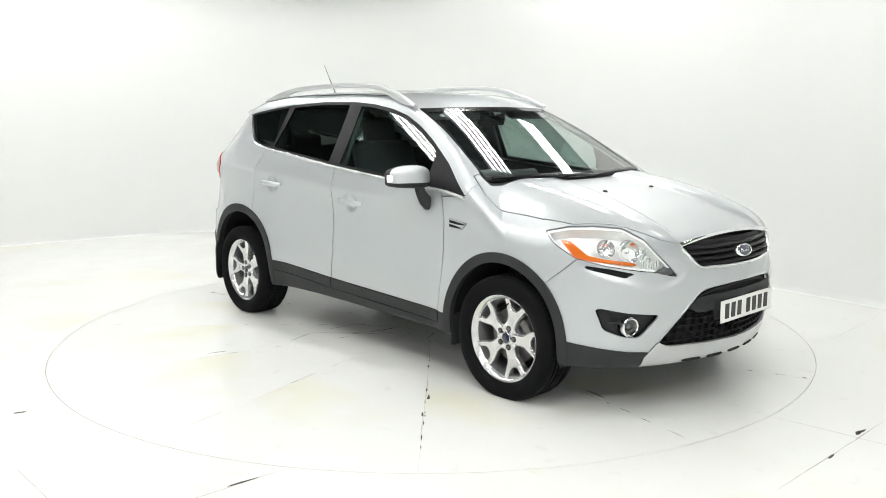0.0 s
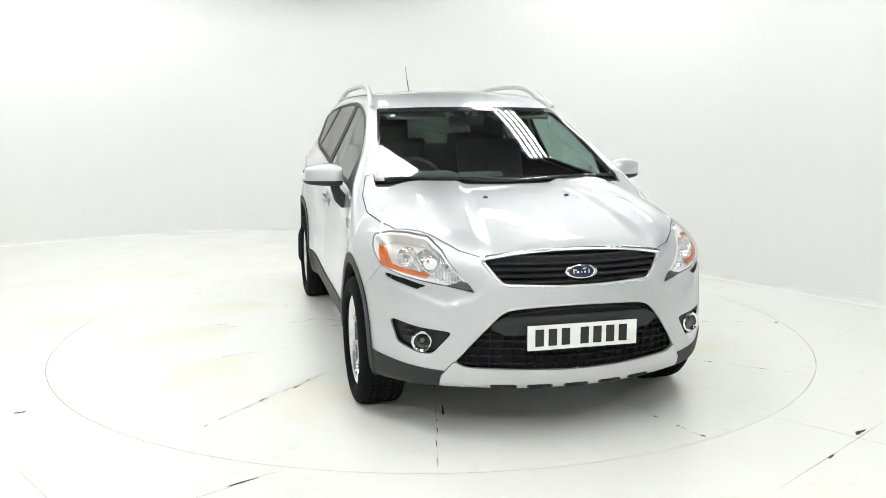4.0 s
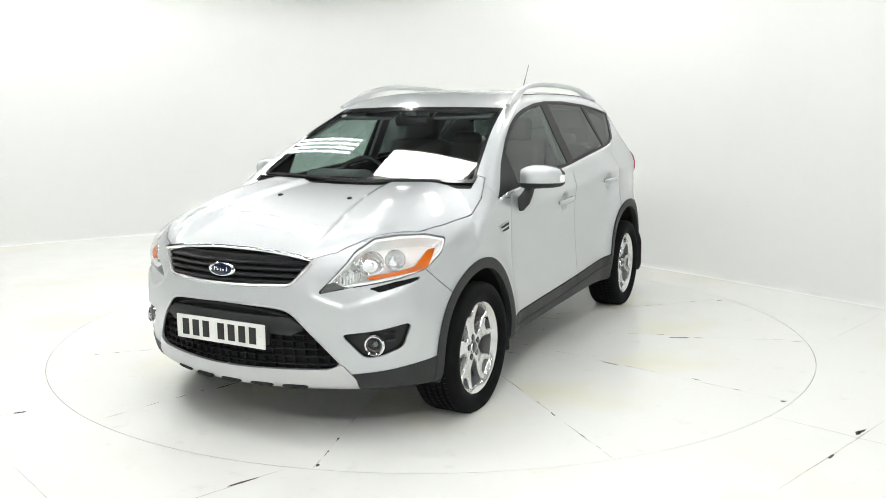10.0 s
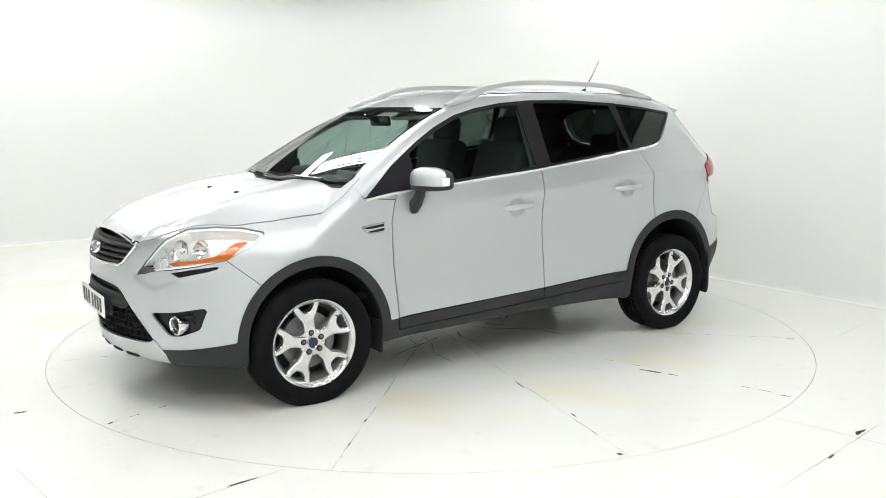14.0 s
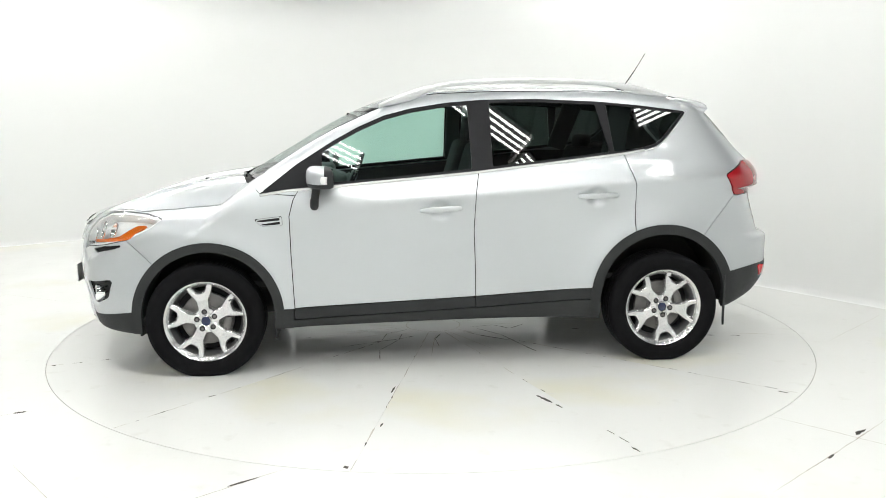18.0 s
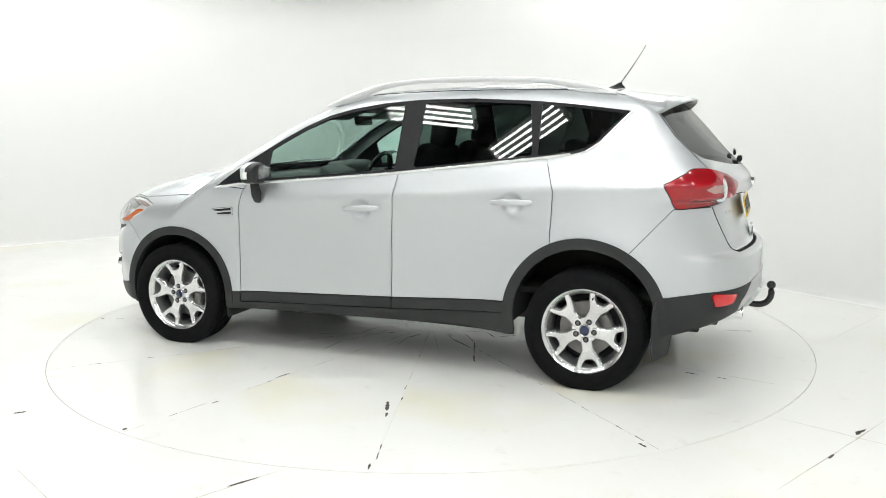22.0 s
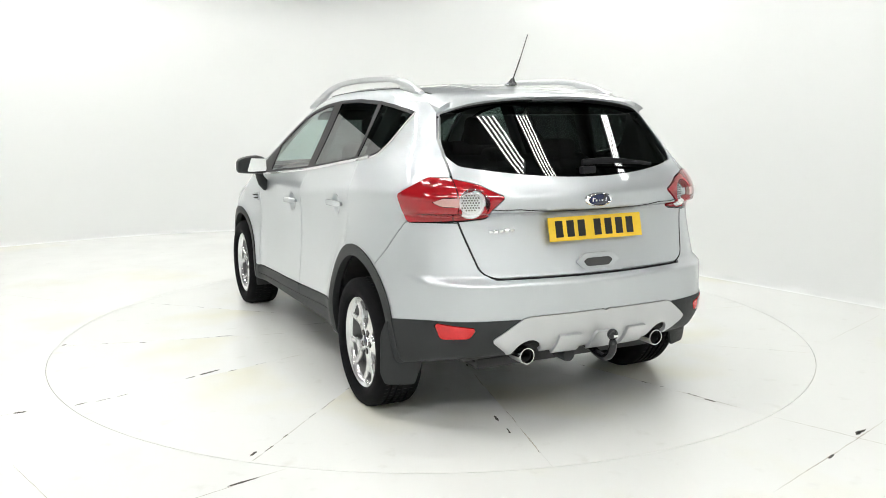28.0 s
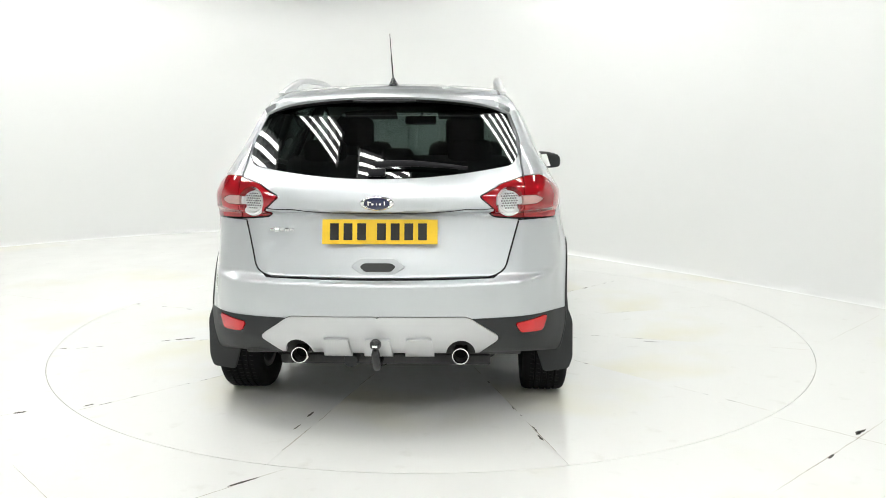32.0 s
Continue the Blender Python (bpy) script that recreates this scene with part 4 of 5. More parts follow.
    lens = bar([(0.708, s * 0.995, 1.122), (0.690, s * 1.026, 1.123), (0.660, s * 1.056, 1.122), (0.634, s * 1.070, 1.121)], [0.014, 0.018, 0.020, 0.018], [0.022, 0.036, 0.046, 0.042], (0, 0, 1), 4)
    part("mirror_indicator", lens, LAMP_SILVER, mirror, "clear indicator lens")

# door grips, vents, belt strips
for s, _n in SIDES:
    for (gx, gz), tilt in zip(GRIPS, (0.055, 0.035)):
        xs = np.linspace(gx + 0.117, gx - 0.117, 15)
        pts = on_skin([(x, s * 0.88, gz - (x - gx) * tilt) for x in xs])
        lift = np.array([0.012, 0.024, 0.032, 0.036, 0.038, 0.039, 0.040, 0.040, 0.040, 0.039, 0.038, 0.036, 0.032, 0.024, 0.012])
        y0 = np.interp(xs, (gx - 0.117, gx + 0.117), (pts[-1][1], pts[0][1]))
        pts[:, 1] = y0 + s * (lift - 0.006)
        h = [0.020, 0.028, 0.031] + [0.032] * 9 + [0.031, 0.028, 0.020]
        part("door_grip", bar(pts, [0.016] * 15, h, (0, 0, 1), 4), PAINT, car, "silver door handle")
    belt = [(x, float(np.interp(x, [-1.24, -1.107, -0.68, -0.207, 0.335, 0.863, 1.03], [1.260, 1.240, 1.191, 1.139, 1.092, 1.050, 1.026]))) for x in np.linspace(1.02, -1.23, 60)]
    strip = on_skin([(x, s * float(side_w(x, z)), z) for x, z in belt], 0.006)
    part("belt_strip", bar(strip, 0.010, 0.017, (0, 0, 1), 2), BRIGHT, car, "chrome strip below the side windows")
    up = on_skin([(x, s * float(side_w(x, z)), z) for x, z in zip(np.interp(np.linspace(0, 1, 24), [0, 0.2, 0.45, 1], [-1.235, -1.315, -1.385, -1.532]), np.interp(np.linspace(0, 1, 24), [0, 0.2, 0.45, 1], [1.257, 1.277, 1.330, 1.487]))], 0.003)
    part("quarter_strip", bar(up, 0.006, 0.009, (0, 0, 1), 2), CHROME, car, "thin bright window edge")

# roof rails, spoiler, aerial
for s, _n in SIDES:
    line_x = np.linspace(0.335, -1.435, 44)
    top = spline([(0.335, 1.535), (0.24, 1.578), (0.145, 1.612), (0.05, 1.642), (-0.06, 1.664), (-0.39, 1.688), (-0.86, 1.684), (-1.10, 1.668), (-1.25, 1.642), (-1.36, 1.612), (-1.435, 1.588)])
    wide = spline([(0.335, 0.600), (0.1, 0.575), (-0.4, 0.555), (-0.9, 0.555), (-1.2, 0.56), (-1.435, 0.575)])
    foot = spline([(0.335, 0.02), (0.24, 0.045), (0.13, 0.055), (0.06, 0.044), (-0.06, 0.034), (-0.4, 0.032), (-0.9, 0.032), (-1.10, 0.036), (-1.2, 0.044), (-1.33, 0.036), (-1.435, 0.016)])
    pts = [(x, s * wide(x), top(x) - foot(x) / 2) for x in line_x]
    part("roof_rail", bar(pts, [0.030] * 44, [float(foot(x)) for x in line_x], (0, 0, 1), 4), SATIN, car, "satin silver roof rail")
    for x0, x1 in ((0.33, 0.08), (-1.16, -1.43)):
        xs = np.linspace(x0, x1, 10)
        pts = [(x, s * wide(x), float(SCREEN(x)) - 0.10 * float(wide(x)) ** 2 + 0.002) for x in xs]
        part("rail_foot", bar(pts, 0.036, [0.008, 0.014, 0.022, 0.028, 0.03, 0.03, 0.028, 0.022, 0.014, 0.008], (0, 0, 1), 3), SATIN, car, "rail foot")
    pts = on_skin([(x, s * 0.555, 1.62) for x in np.linspace(0.05, -1.5, 40)], -0.001)
    part("roof_moulding", bar(pts, 0.014, 0.006, (0, 0, 1), 2), CLADDING, car, "dark roof moulding")
def roof_height(x, y):
    """The height of the skin over a point of the plan."""
    lo, hi = 1.25, 1.72
    for _ in range(24):
        mid = (lo + hi) / 2
        lo, hi = (mid, hi) if float(body(x, y, mid)) < 0 else (lo, mid)
    return lo


rings = []
for y in np.linspace(-0.60, 0.60, 45):
    e = abs(y) / 0.60
    tip = -1.800 + 0.09 * e**2 + 0.05 * e**8
    z = roof_height(-1.60, y)
    end = 1.560 - 0.05 * e**2 - 0.035 * e**8
    rings.append([(-1.50, y, roof_height(-1.50, y) + 0.002), (-1.60, y, z + 0.008), (-1.69, y, z * 0.5 + end * 0.5 + 0.008), (tip + 0.012, y, end + 0.004), (tip, y, end - 0.004), (tip + 0.008, y, end - 0.014),
                  (tip + 0.05, y, end - 0.022 - 0.020 * e**6), (-1.67, y, end - 0.032 - 0.035 * e**6), (-1.60, y, z - 0.045)])
cover = ring_loft([r_[:6] for r_ in rings], close=False)
for ring in (rings[0], rings[-1]):
    cover.faces.new([cover.verts.new(p) for p in ring])
bmesh.ops.recalc_face_normals(cover, faces=cover.faces[:])
spoiler = part("spoiler", cover, PAINT, car, "silver roof spoiler")
part("spoiler_underside", ring_loft([r_[5:] for r_ in rings], close=False), TRIM_BLACK, spoiler, "black underside")
part("high_brake_light", box_bm((0.03, 0.30, 0.016), Matrix.Translation((-1.768, 0, 1.541)) @ pose(0, 0, 0, 0, 12, 0), 0.004), BARREL, car, "grey high brake light bar")
rod = curve_points([(-1.345, 0, 1.655), (-1.42, 0, 1.762), (-1.49, 0, 1.876)], 12)
aerial = part("aerial", tube(rod, [0.0035] * 6 + [0.0022] * 6, 8), GLOSS_BLACK, car, "thin black roof aerial")
bm = ring_loft([[(-1.322 + a * rx * math.cos(k * 0.3927) - dx, a * ry * math.sin(k * 0.3927), z) for k in range(16)] for a, rx, ry, z, dx in ((1, 0.055, 0.026, 1.625, 0), (1, 0.045, 0.022, 1.637, 0.006), (1, 0.024, 0.014, 1.648, 0.014), (1, 0.009, 0.008, 1.662, 0.024))], caps=True)
part("aerial_foot", bm, GLOSS_BLACK, aerial)

# front: grille slats, chrome, lower mesh, fog lamps, plate
nose_at = lambda y, z, d=0.0: (float(NOSE(z)) - 0.45 * y * y - d, y, z)
grille = part("upper_grille", bar([nose_at(y, 0.787, 0.045) for y in np.linspace(-0.40, 0.40, 25)], 0.02, 0.13, (0, 0, 1), 3), DARK, car, "black slatted grille")
for z, w, d in ((0.744, 0.352, 0.012), (0.770, 0.372, 0.012), (0.797, 0.392, 0.014), (0.822, 0.408, 0.018)):
    pts = [nose_at(y, z, d) for y in np.linspace(-w, w, 29)]
    part("slat", bar(pts, 0.034, 0.015, (0.25, 0, 1), 3), TRIM_BLACK, grille, "black slat")
pts = on_skin([(2.1, y, 0.863 - 0.07 * y * y) for y in np.linspace(-0.438, 0.438, 41)], 0.016)
part("chrome_bar", bar(pts, 0.022, [0.012] + [0.022 + 0.026 * math.sin(math.pi * k / 38) ** 0.6 for k in range(39)] + [0.012], (0.55, 0, 0.8), 4), CHROME, car, "chrome bar above the grille")
edge = [(0.0, 0.722), (0.18, 0.724), (0.30, 0.728), (0.345, 0.734), (0.372, 0.760), (0.40, 0.795), (0.425, 0.828)]
half_edge = [nose_at(y, z, -0.002) for y, z in edge]
rim_pts = [(x, -y, z) for x, y, z in half_edge[::-1]] + half_edge[1:]
part("grille_trim", tube(curve_points(rim_pts, 60), 0.0075, 8), BRIGHT, car, "chrome grille edge")
badge = part("badge", lathe([(0.0005, 0.010), (0.045, 0.009), (0.052, 0.006), (0.054, 0.0)], 40, "X"), BADGE_BLUE, car, "oval blue badge with bright rim")
badge.data.transform(Matrix.Translation((2.190, 0, 0.783)) @ pose(0, 0, 0, 0, -14, 0) @ Matrix.Diagonal((1, 1.30, 0.55, 1)))
ringm = lathe([(0.045, 0.009), (0.049, 0.013), (0.056, 0.010), (0.060, 0.004), (0.060, -0.01)], 40, "X")
ringm.transform(Matrix.Translation((2.190, 0, 0.783)) @ pose(0, 0, 0, 0, -14, 0) @ Matrix.Diagonal((1, 1.30, 0.55, 1)))
part("badge_rim", ringm, CHROME, badge)
SCRIPT = ((-0.038, 0.001, 0.005, 0.020), (-0.030, 0.006, 0.012, 0.004), (-0.019, -0.003, 0.010, 0.009), (-0.001, -0.003, 0.004, 0.010), (0.014, -0.003, 0.009, 0.009), (0.034, 0.001, 0.005, 0.018))


def script_bars(m, parent):
    """Plain bright strokes on the badge."""
    for u, v, w, h in SCRIPT:
        bm = box_bm((0.002, w, h), m @ Matrix.Translation((0.0105, u, v)), 0.0008, 1)
        part("badge_stroke", bm, CHROME, parent, smooth=False)


script_bars(Matrix.Translation((2.190, 0, 0.783)) @ pose(0, 0, 0, 0, -14, 0), badge)

lower_grille = part("lower_grille", bar([nose_at(y, 0.553 - 0.012 * (abs(y) / 0.4) ** 2, 0.014) for y in np.linspace(-0.395, 0.395, 31)], 0.03, [0.085 if abs(y) < 0.34 else 0.085 - (abs(y) - 0.34) * 1.1 for y in np.linspace(-0.395, 0.395, 31)], (0, 0, 1), 3), CLADDING, car, "black lower grille with square mesh")
half_edge = [nose_at(y, z, 0.0) for y, z in ((0.0, 0.642), (0.15, 0.638), (0.28, 0.629), (0.345, 0.612), (0.39, 0.572), (0.44, 0.515), (0.50, 0.438), (0.541, 0.382))]
edge_pts = np.array([(x, -y, z) for x, y, z in half_edge[::-1]] + half_edge[1:])
part("opening_edge", tube(curve_points(edge_pts, 70), 0.005, 6), SATIN, lower_grille, "silver edge of the opening")
part("upper_slot", bar([nose_at(y, 0.622 - 0.03 * (abs(y) / 0.3) ** 2, 0.03) for y in np.linspace(-0.32, 0.32, 21)], 0.02, 0.012, (0, 0, 1), 2), CLADDING, lower_grille)
for z in (0.368, 0.404, 0.440, 0.476, 0.508):
    w = float(np.interp(z, [0.35, 0.375, 0.48, 0.61], [0.50, 0.535, 0.465, 0.36])) - 0.005
    part("mesh_bar", bar([nose_at(y, z, 0.020) for y in np.linspace(-w, w, 27)], 0.022, 0.007, (0, 0, 1), 2), TRIM_BLACK, lower_grille)
for k in range(-10, 11):
    y = k * 0.049
    hi = float(np.interp(abs(y), [0.36, 0.47, 0.53], [0.52, 0.475, 0.38]))
    part("mesh_bar", bar([nose_at(y, z, 0.026) for z in np.linspace(0.348, max(hi, 0.37), 6)], 0.007, 0.022, (1, 0, 0), 2), TRIM_BLACK, lower_grille)
for y in (-0.33, -0.17, 0.0, 0.17, 0.33):
    slot = bar([nose_at(y + u, 0.260, 0.002) for u in (-0.058, -0.045, 0.0, 0.045, 0.058)], 0.020, [0.008, 0.020, 0.022, 0.020, 0.008], (0.3, 0, 1), 2)
    part("skid_slot", slot, DARK, car, "dark slot")


def number_plate(name, mat, x, z, way, label, tilt=0.0, y0=0.0):
    """A flat plate; its characters are plain bars."""
    m = Matrix.Translation((x, y0, z)) @ pose(0, 0, 0, 0, tilt, 0 if way > 0 else 180)
    base = box_bm((0.006, 0.520, 0.111), m)
    flat = part(name, base, mat, car, label, smooth=False)
    at = -0.205
    for k in range(7):
        bm = box_bm((0.002, 0.040, 0.076), m @ Matrix.Translation((0.0036, at, 0.0)), 0.0006, 1)
        part("plate_bar", bm, INK, flat, smooth=False)
        at += 0.0615 if k != 2 else 0.0615 + 0.028
    for u in (-0.236, 0.236):
        dot = lathe([(0.0005, 0.005), (0.004, 0.0045), (0.005, 0.003)], 12, "X")
        dot.transform(m @ Matrix.Translation((0.0, u, 0.0)))
        part("plate_screw", dot, mat, flat)
    return flat


number_plate("front_plate", PLATE_W, 2.224, 0.503, 1, "white number plate with dark bars", 0.0)
back = number_plate("rear_plate", PLATE_Y, -2.104, 0.952, -1, "yellow number plate with dark bars", -13.0, -0.008)
part("plate_holder", bar([nose_at(y, 0.503, -0.004) for y in np.linspace(-0.25, 0.25, 9)], 0.02, 0.09, (0, 0, 1), 2), CLADDING, car)

for s, pocket in zip((1, -1), fogs):
    fog = hang(mesh_object("fog_lamp_surround", pocket[0] - unit(gradient(pocket[0])) * 0.028, pocket[1], CLADDING), car, "black fog lamp pocket")
    for z in (0.475, 0.508, 0.535):
        pts = on_skin([(1.95, s * y, z) for y in np.linspace(0.715, 0.79, 6)], -0.016)
        part("rib", bar(pts, 0.02, 0.008, (0, 0, 1), 2), CLADDING, fog)
    m = Matrix.Translation((1.975, s * 0.674, 0.460)) @ Vector((0.96, s * 0.26, 0)).normalized().to_track_quat("Y", "Z").to_matrix().to_4x4()
    ringm = lathe([(0.034, 0.004), (0.037, 0.016), (0.043, 0.020), (0.049, 0.014), (0.051, -0.03)], 36)
    ringm.transform(m)
    part("fog_ring", ringm, CHROME, fog, "chrome ring")
    inner_lamp = lathe([(0.036, 0.004), (0.026, -0.014), (0.010, -0.022), (0.010, -0.004), (0.0005, -0.002)], 28)
    inner_lamp.transform(m)
    part("fog_reflector", inner_lamp, STEEL, fog)
    cover = lathe([(0.036, 0.005), (0.024, 0.009), (0.0005, 0.011)], 28)
    cover.transform(m)
    part("fog_lens", cover, LENS, fog, "clear lens").visible_shadow = False

# tailgate: badge, grip, bars of the model name, wiper, bumper step
gate_badge = part("badge", lathe([(0.0005, 0.010), (0.045, 0.009), (0.052, 0.006), (0.054, 0.0)], 40, "X"), BADGE_BLUE, car, "oval blue badge with bright rim")
mb = Matrix.Translation((-2.131, 0, 1.083)) @ pose(0, 0, 0, 0, 4, 180)
gate_badge.data.transform(mb @ Matrix.Diagonal((1, 1.28, 0.54, 1)))
ringm = lathe([(0.045, 0.009), (0.049, 0.013), (0.056, 0.010), (0.060, 0.004), (0.060, -0.01)], 40, "X")
ringm.transform(mb @ Matrix.Diagonal((1, 1.28, 0.54, 1)))
part("badge_rim", ringm, CHROME, gate_badge)
script_bars(mb, gate_badge)
for k, (w, h) in enumerate(((0.018, 0.012), (0.018, 0.018), (0.018, 0.016), (0.018, 0.018), (0.018, 0.012))):
    pts = on_skin([(-2.08, 0.53 - k * 0.027 - u, 0.962) for u in (0, w)], 0.002)
    part("name_stroke", bar(pts, 0.004, h, (0, 0, 1), 2), CHROME, car, "chrome stroke of the model name")
pts = rounded([(-0.125, 0.800), (-0.075, 0.838), (0.075, 0.838), (0.125, 0.800), (0.075, 0.762), (-0.075, 0.762)], 0.015)
mgrip = Matrix.Translation((-2.128, 0, 0)) @ pose(0, 0, 0, 0, 0, 90)
handle = part("tailgate_grip", plate_outline(pts, 0.012, mgrip, 0.003), PAINT, car, "silver tailgate grip, its recess shade a dark plate")
# No hollow here: a flat dark plate carries the recess's shade.
pts = rounded([(-0.082, 0.800), (-0.060, 0.815), (0.060, 0.815), (0.082, 0.800), (0.060, 0.776), (-0.060, 0.776)], 0.01)
part("grip_recess_shade", plate_outline(pts, 0.004, Matrix.Translation((-2.1385, 0, 0)) @ pose(0, 0, 0, 0, 0, 90), 0.0), UNDER, handle, "dark grey plate for the recess's shade")
# A dark tube stands for the shade inside the tailgate seam.
gap = [(float(LID(z)), z) for z in np.linspace(0.985, 0.80, 8)] + [(0.566, 0.774), (0.528, 0.752), (0.50, 0.746), (0.4, 0.745), (0.3, 0.745), (0.15, 0.745)]
gap = gap + [(0.0, 0.745)] + [(-y, z) for y, z in gap[::-1]]
part("gate_gap_shade", tube(curve_points(on_skin([(float(TAIL(z)) + 0.26 * y * y + 0.5 * max(abs(y) - 0.5, 0) ** 2, y, z) for y, z in gap], -0.002), 120), 0.0045, 6), DARK, car, "dark tube for the shade in the gap round the tailgate")
# Shadow line under the tailgate's overhang, laid on as a dark bar.
ledge = on_skin([(-2.1, y, 1.034) for y in np.linspace(-0.54, 0.54, 31)], 0.0)
part("ledge_shade", bar(ledge, 0.008, 0.004, (0, 0, 1), 2), DARK, car, "dark bar for the shadow line across the tailgate")
arm = on_skin([(-2.0, y, z) for y, z in ((0.02, 1.222), (-0.08, 1.236), (-0.20, 1.238), (-0.32, 1.232), (-0.40, 1.226))], 0.022)
wiper = part("rear_wiper", bar(curve_points(arm, 14), 0.016, [0.030] * 6 + [0.026 - 0.0015 * k for k in range(8)], (0, 0, 1), 3), TRIM_BLACK, car, "black rear wiper")
part("wiper_pivot", bar(on_skin([(-2.05, 0.045, 1.212), (-2.05, -0.03, 1.214)], 0.016), 0.03, 0.036, (0, 0, 1), 3), TRIM_BLACK, wiper)
for pts_ in (((1.165, 0.10, 1.10), (1.135, -0.20, 1.105), (1.075, -0.50, 1.095), (1.03, -0.66, 1.09)), ((1.12, 0.55, 1.10), (1.165, 0.30, 1.105), (1.175, 0.05, 1.11), (1.165, -0.15, 1.11))):
    p = curve_points(on_skin(pts_, 0.005), 16)
    blade = part("wiper", bar(p, 0.012, [0.022 - 0.0006 * k for k in range(16)], (0, 0, 1), 2), GLOSS_BLACK, car, "black windscreen wiper")
for s, _n in SIDES:
    jet = bmesh.new()
    bmesh.ops.create_uvsphere(jet, u_segments=12, v_segments=8, radius=0.013, matrix=Matrix.Translation(on_skin([(1.485, s * 0.222, 1.06)], 0.002)[0]) @ Matrix.Diagonal((1.2, 1, 0.6, 1)))
    part("washer_jet", jet, CLADDING, car, "black washer jet")
disc = lathe([(0.0005, 0.001), (0.016, 0.001), (0.016, -0.001)], 20, "X")
pos = on_skin([(0.47, -0.50, 1.49)], -0.006)[0]
disc.transform(Matrix.Translation(pos) @ Vector(unit(gradient(np.array([pos])))[0]).to_track_quat("X", "Z").to_matrix().to_4x4())
part("screen_sticker", disc, PLATE_W, car, "pale round sticker")

# ---------------------------------------------------------------- cabin
def soft_block(size, m, r):
    return box_bm(size, m, r, 4)


def front_seat(y):
    cushion = soft_block((0.50, 0.50, 0.16), Matrix.Translation((0.10, y, 0.70)) @ pose(0, 0, 0, 0, -8, 0), 0.06)
    seat = part("front_seat", cushion, SEAT, car, "dark cloth front seat")
    part("backrest", soft_block((0.14, 0.48, 0.62), Matrix.Translation((-0.225, y, 1.00)) @ pose(0, 0, 0, 0, -17, 0), 0.06), SEAT, seat)
    part("headrest", soft_block((0.10, 0.25, 0.19), Matrix.Translation((-0.335, y, 1.365)) @ pose(0, 0, 0, 0, -8, 0), 0.045), SEAT, seat)
    for u in (-0.06, 0.06):
        part("headrest_post", tube([(-0.315, y + u, 1.22), (-0.332, y + u, 1.32)], 0.006, 8), STEEL, seat)


for y in (0.36, -0.36):
    front_seat(y)
bench = part("rear_seat", soft_block((0.50, 1.25, 0.16), Matrix.Translation((-0.78, 0, 0.74)) @ pose(0, 0, 0, 0, -6, 0), 0.06), SEAT, car, "dark cloth rear bench")
part("backrest", soft_block((0.14, 1.25, 0.56), Matrix.Translation((-1.08, 0, 0.98)) @ pose(0, 0, 0, 0, -20, 0), 0.06), SEAT, bench)
for y in (0.40, 0.0, -0.40):
    part("headrest", soft_block((0.09, 0.24 if y else 0.18, 0.14), Matrix.Translation((-1.17, y, 1.265 if y else 1.22)), 0.04), SEAT, bench)
dash = soft_block((0.42, 1.36, 0.30), Matrix.Translation((0.86, 0, 0.93)) @ pose(0, 0, 0, 0, 8, 0), 0.07)
dash_ob = part("dashboard", dash, DASH, car, "grey moulded dashboard")
part("cowl_shelf", soft_block((0.34, 1.30, 0.05), Matrix.Translation((1.02, 0, 1.045)), 0.02), DASH, dash_ob)
part("binnacle", soft_block((0.20, 0.40, 0.10), Matrix.Translation((0.72, -0.37, 1.09)), 0.04), DASH, dash_ob)
part("centre_stack", soft_block((0.16, 0.30, 0.34), Matrix.Translation((0.66, 0, 0.95)) @ pose(0, 0, 0, 0, -20, 0), 0.03), DASH, dash_ob)
for y in (-0.06, 0.06):
    part("air_vent", soft_block((0.02, 0.09, 0.06), Matrix.Translation((0.60, y, 1.045)) @ pose(0, 0, 0, 0, -20, 0), 0.006), GLOSS_BLACK, dash_ob)
part("air_vent", soft_block((0.02, 0.11, 0.07), Matrix.Translation((0.64, 0.55, 1.03)), 0.02), SATIN, dash_ob)
mw = Matrix.Translation((0.50, -0.37, 1.03)) @ pose(0, 0, 0, 0, -24, 0)
steer = lathe([(0.185 + 0.016 * math.cos(a), 0.016 * math.sin(a)) for a in np.linspace(0, 2 * math.pi, 13)], 40, "X")
steer.transform(mw)
steering = part("steering_wheel", steer, GLOSS_BLACK, car, "black steering wheel with silver spokes")
hubm = soft_block((0.05, 0.15, 0.12), mw, 0.02)
part("airbag", hubm, DASH, steering)
for a in (0, 180, 270):
    sp = soft_block((0.015, 0.13, 0.03), mw @ pose(0, 0, 0, a, 0, 0) @ Matrix.Translation((0, 0.12, 0)), 0.006)
    part("spoke", sp, SATIN, steering)
part("column", tube([mw @ Vector((0, 0, 0)), (0.80, -0.37, 0.90)], 0.05, 12), DASH, steering)
part("inner_mirror", soft_block((0.03, 0.23, 0.065), Matrix.Translation((0.42, -0.02, 1.435)) @ pose(0, 0, 0, 0, 12, 0), 0.014), GLOSS_BLACK, car, "black rear-view mirror")
part("mirror_stalk", tube([(0.44, -0.02, 1.45), (0.53, -0.02, 1.478)], 0.012, 8), GLOSS_BLACK, car)
for y in (0.34, -0.34):
    part("sun_visor", soft_block((0.14, 0.38, 0.02), Matrix.Translation((0.38, y, 1.475)) @ pose(0, 0, 0, 0, 22, 0), 0.008), DASH, car, "grey sun visor")
part("cabin_floor", box_bm((2.9, 1.5, 0.04), Matrix.Translation((-0.25, 0, 0.50)), 0.01), DARK, car, "dark cabin floor")
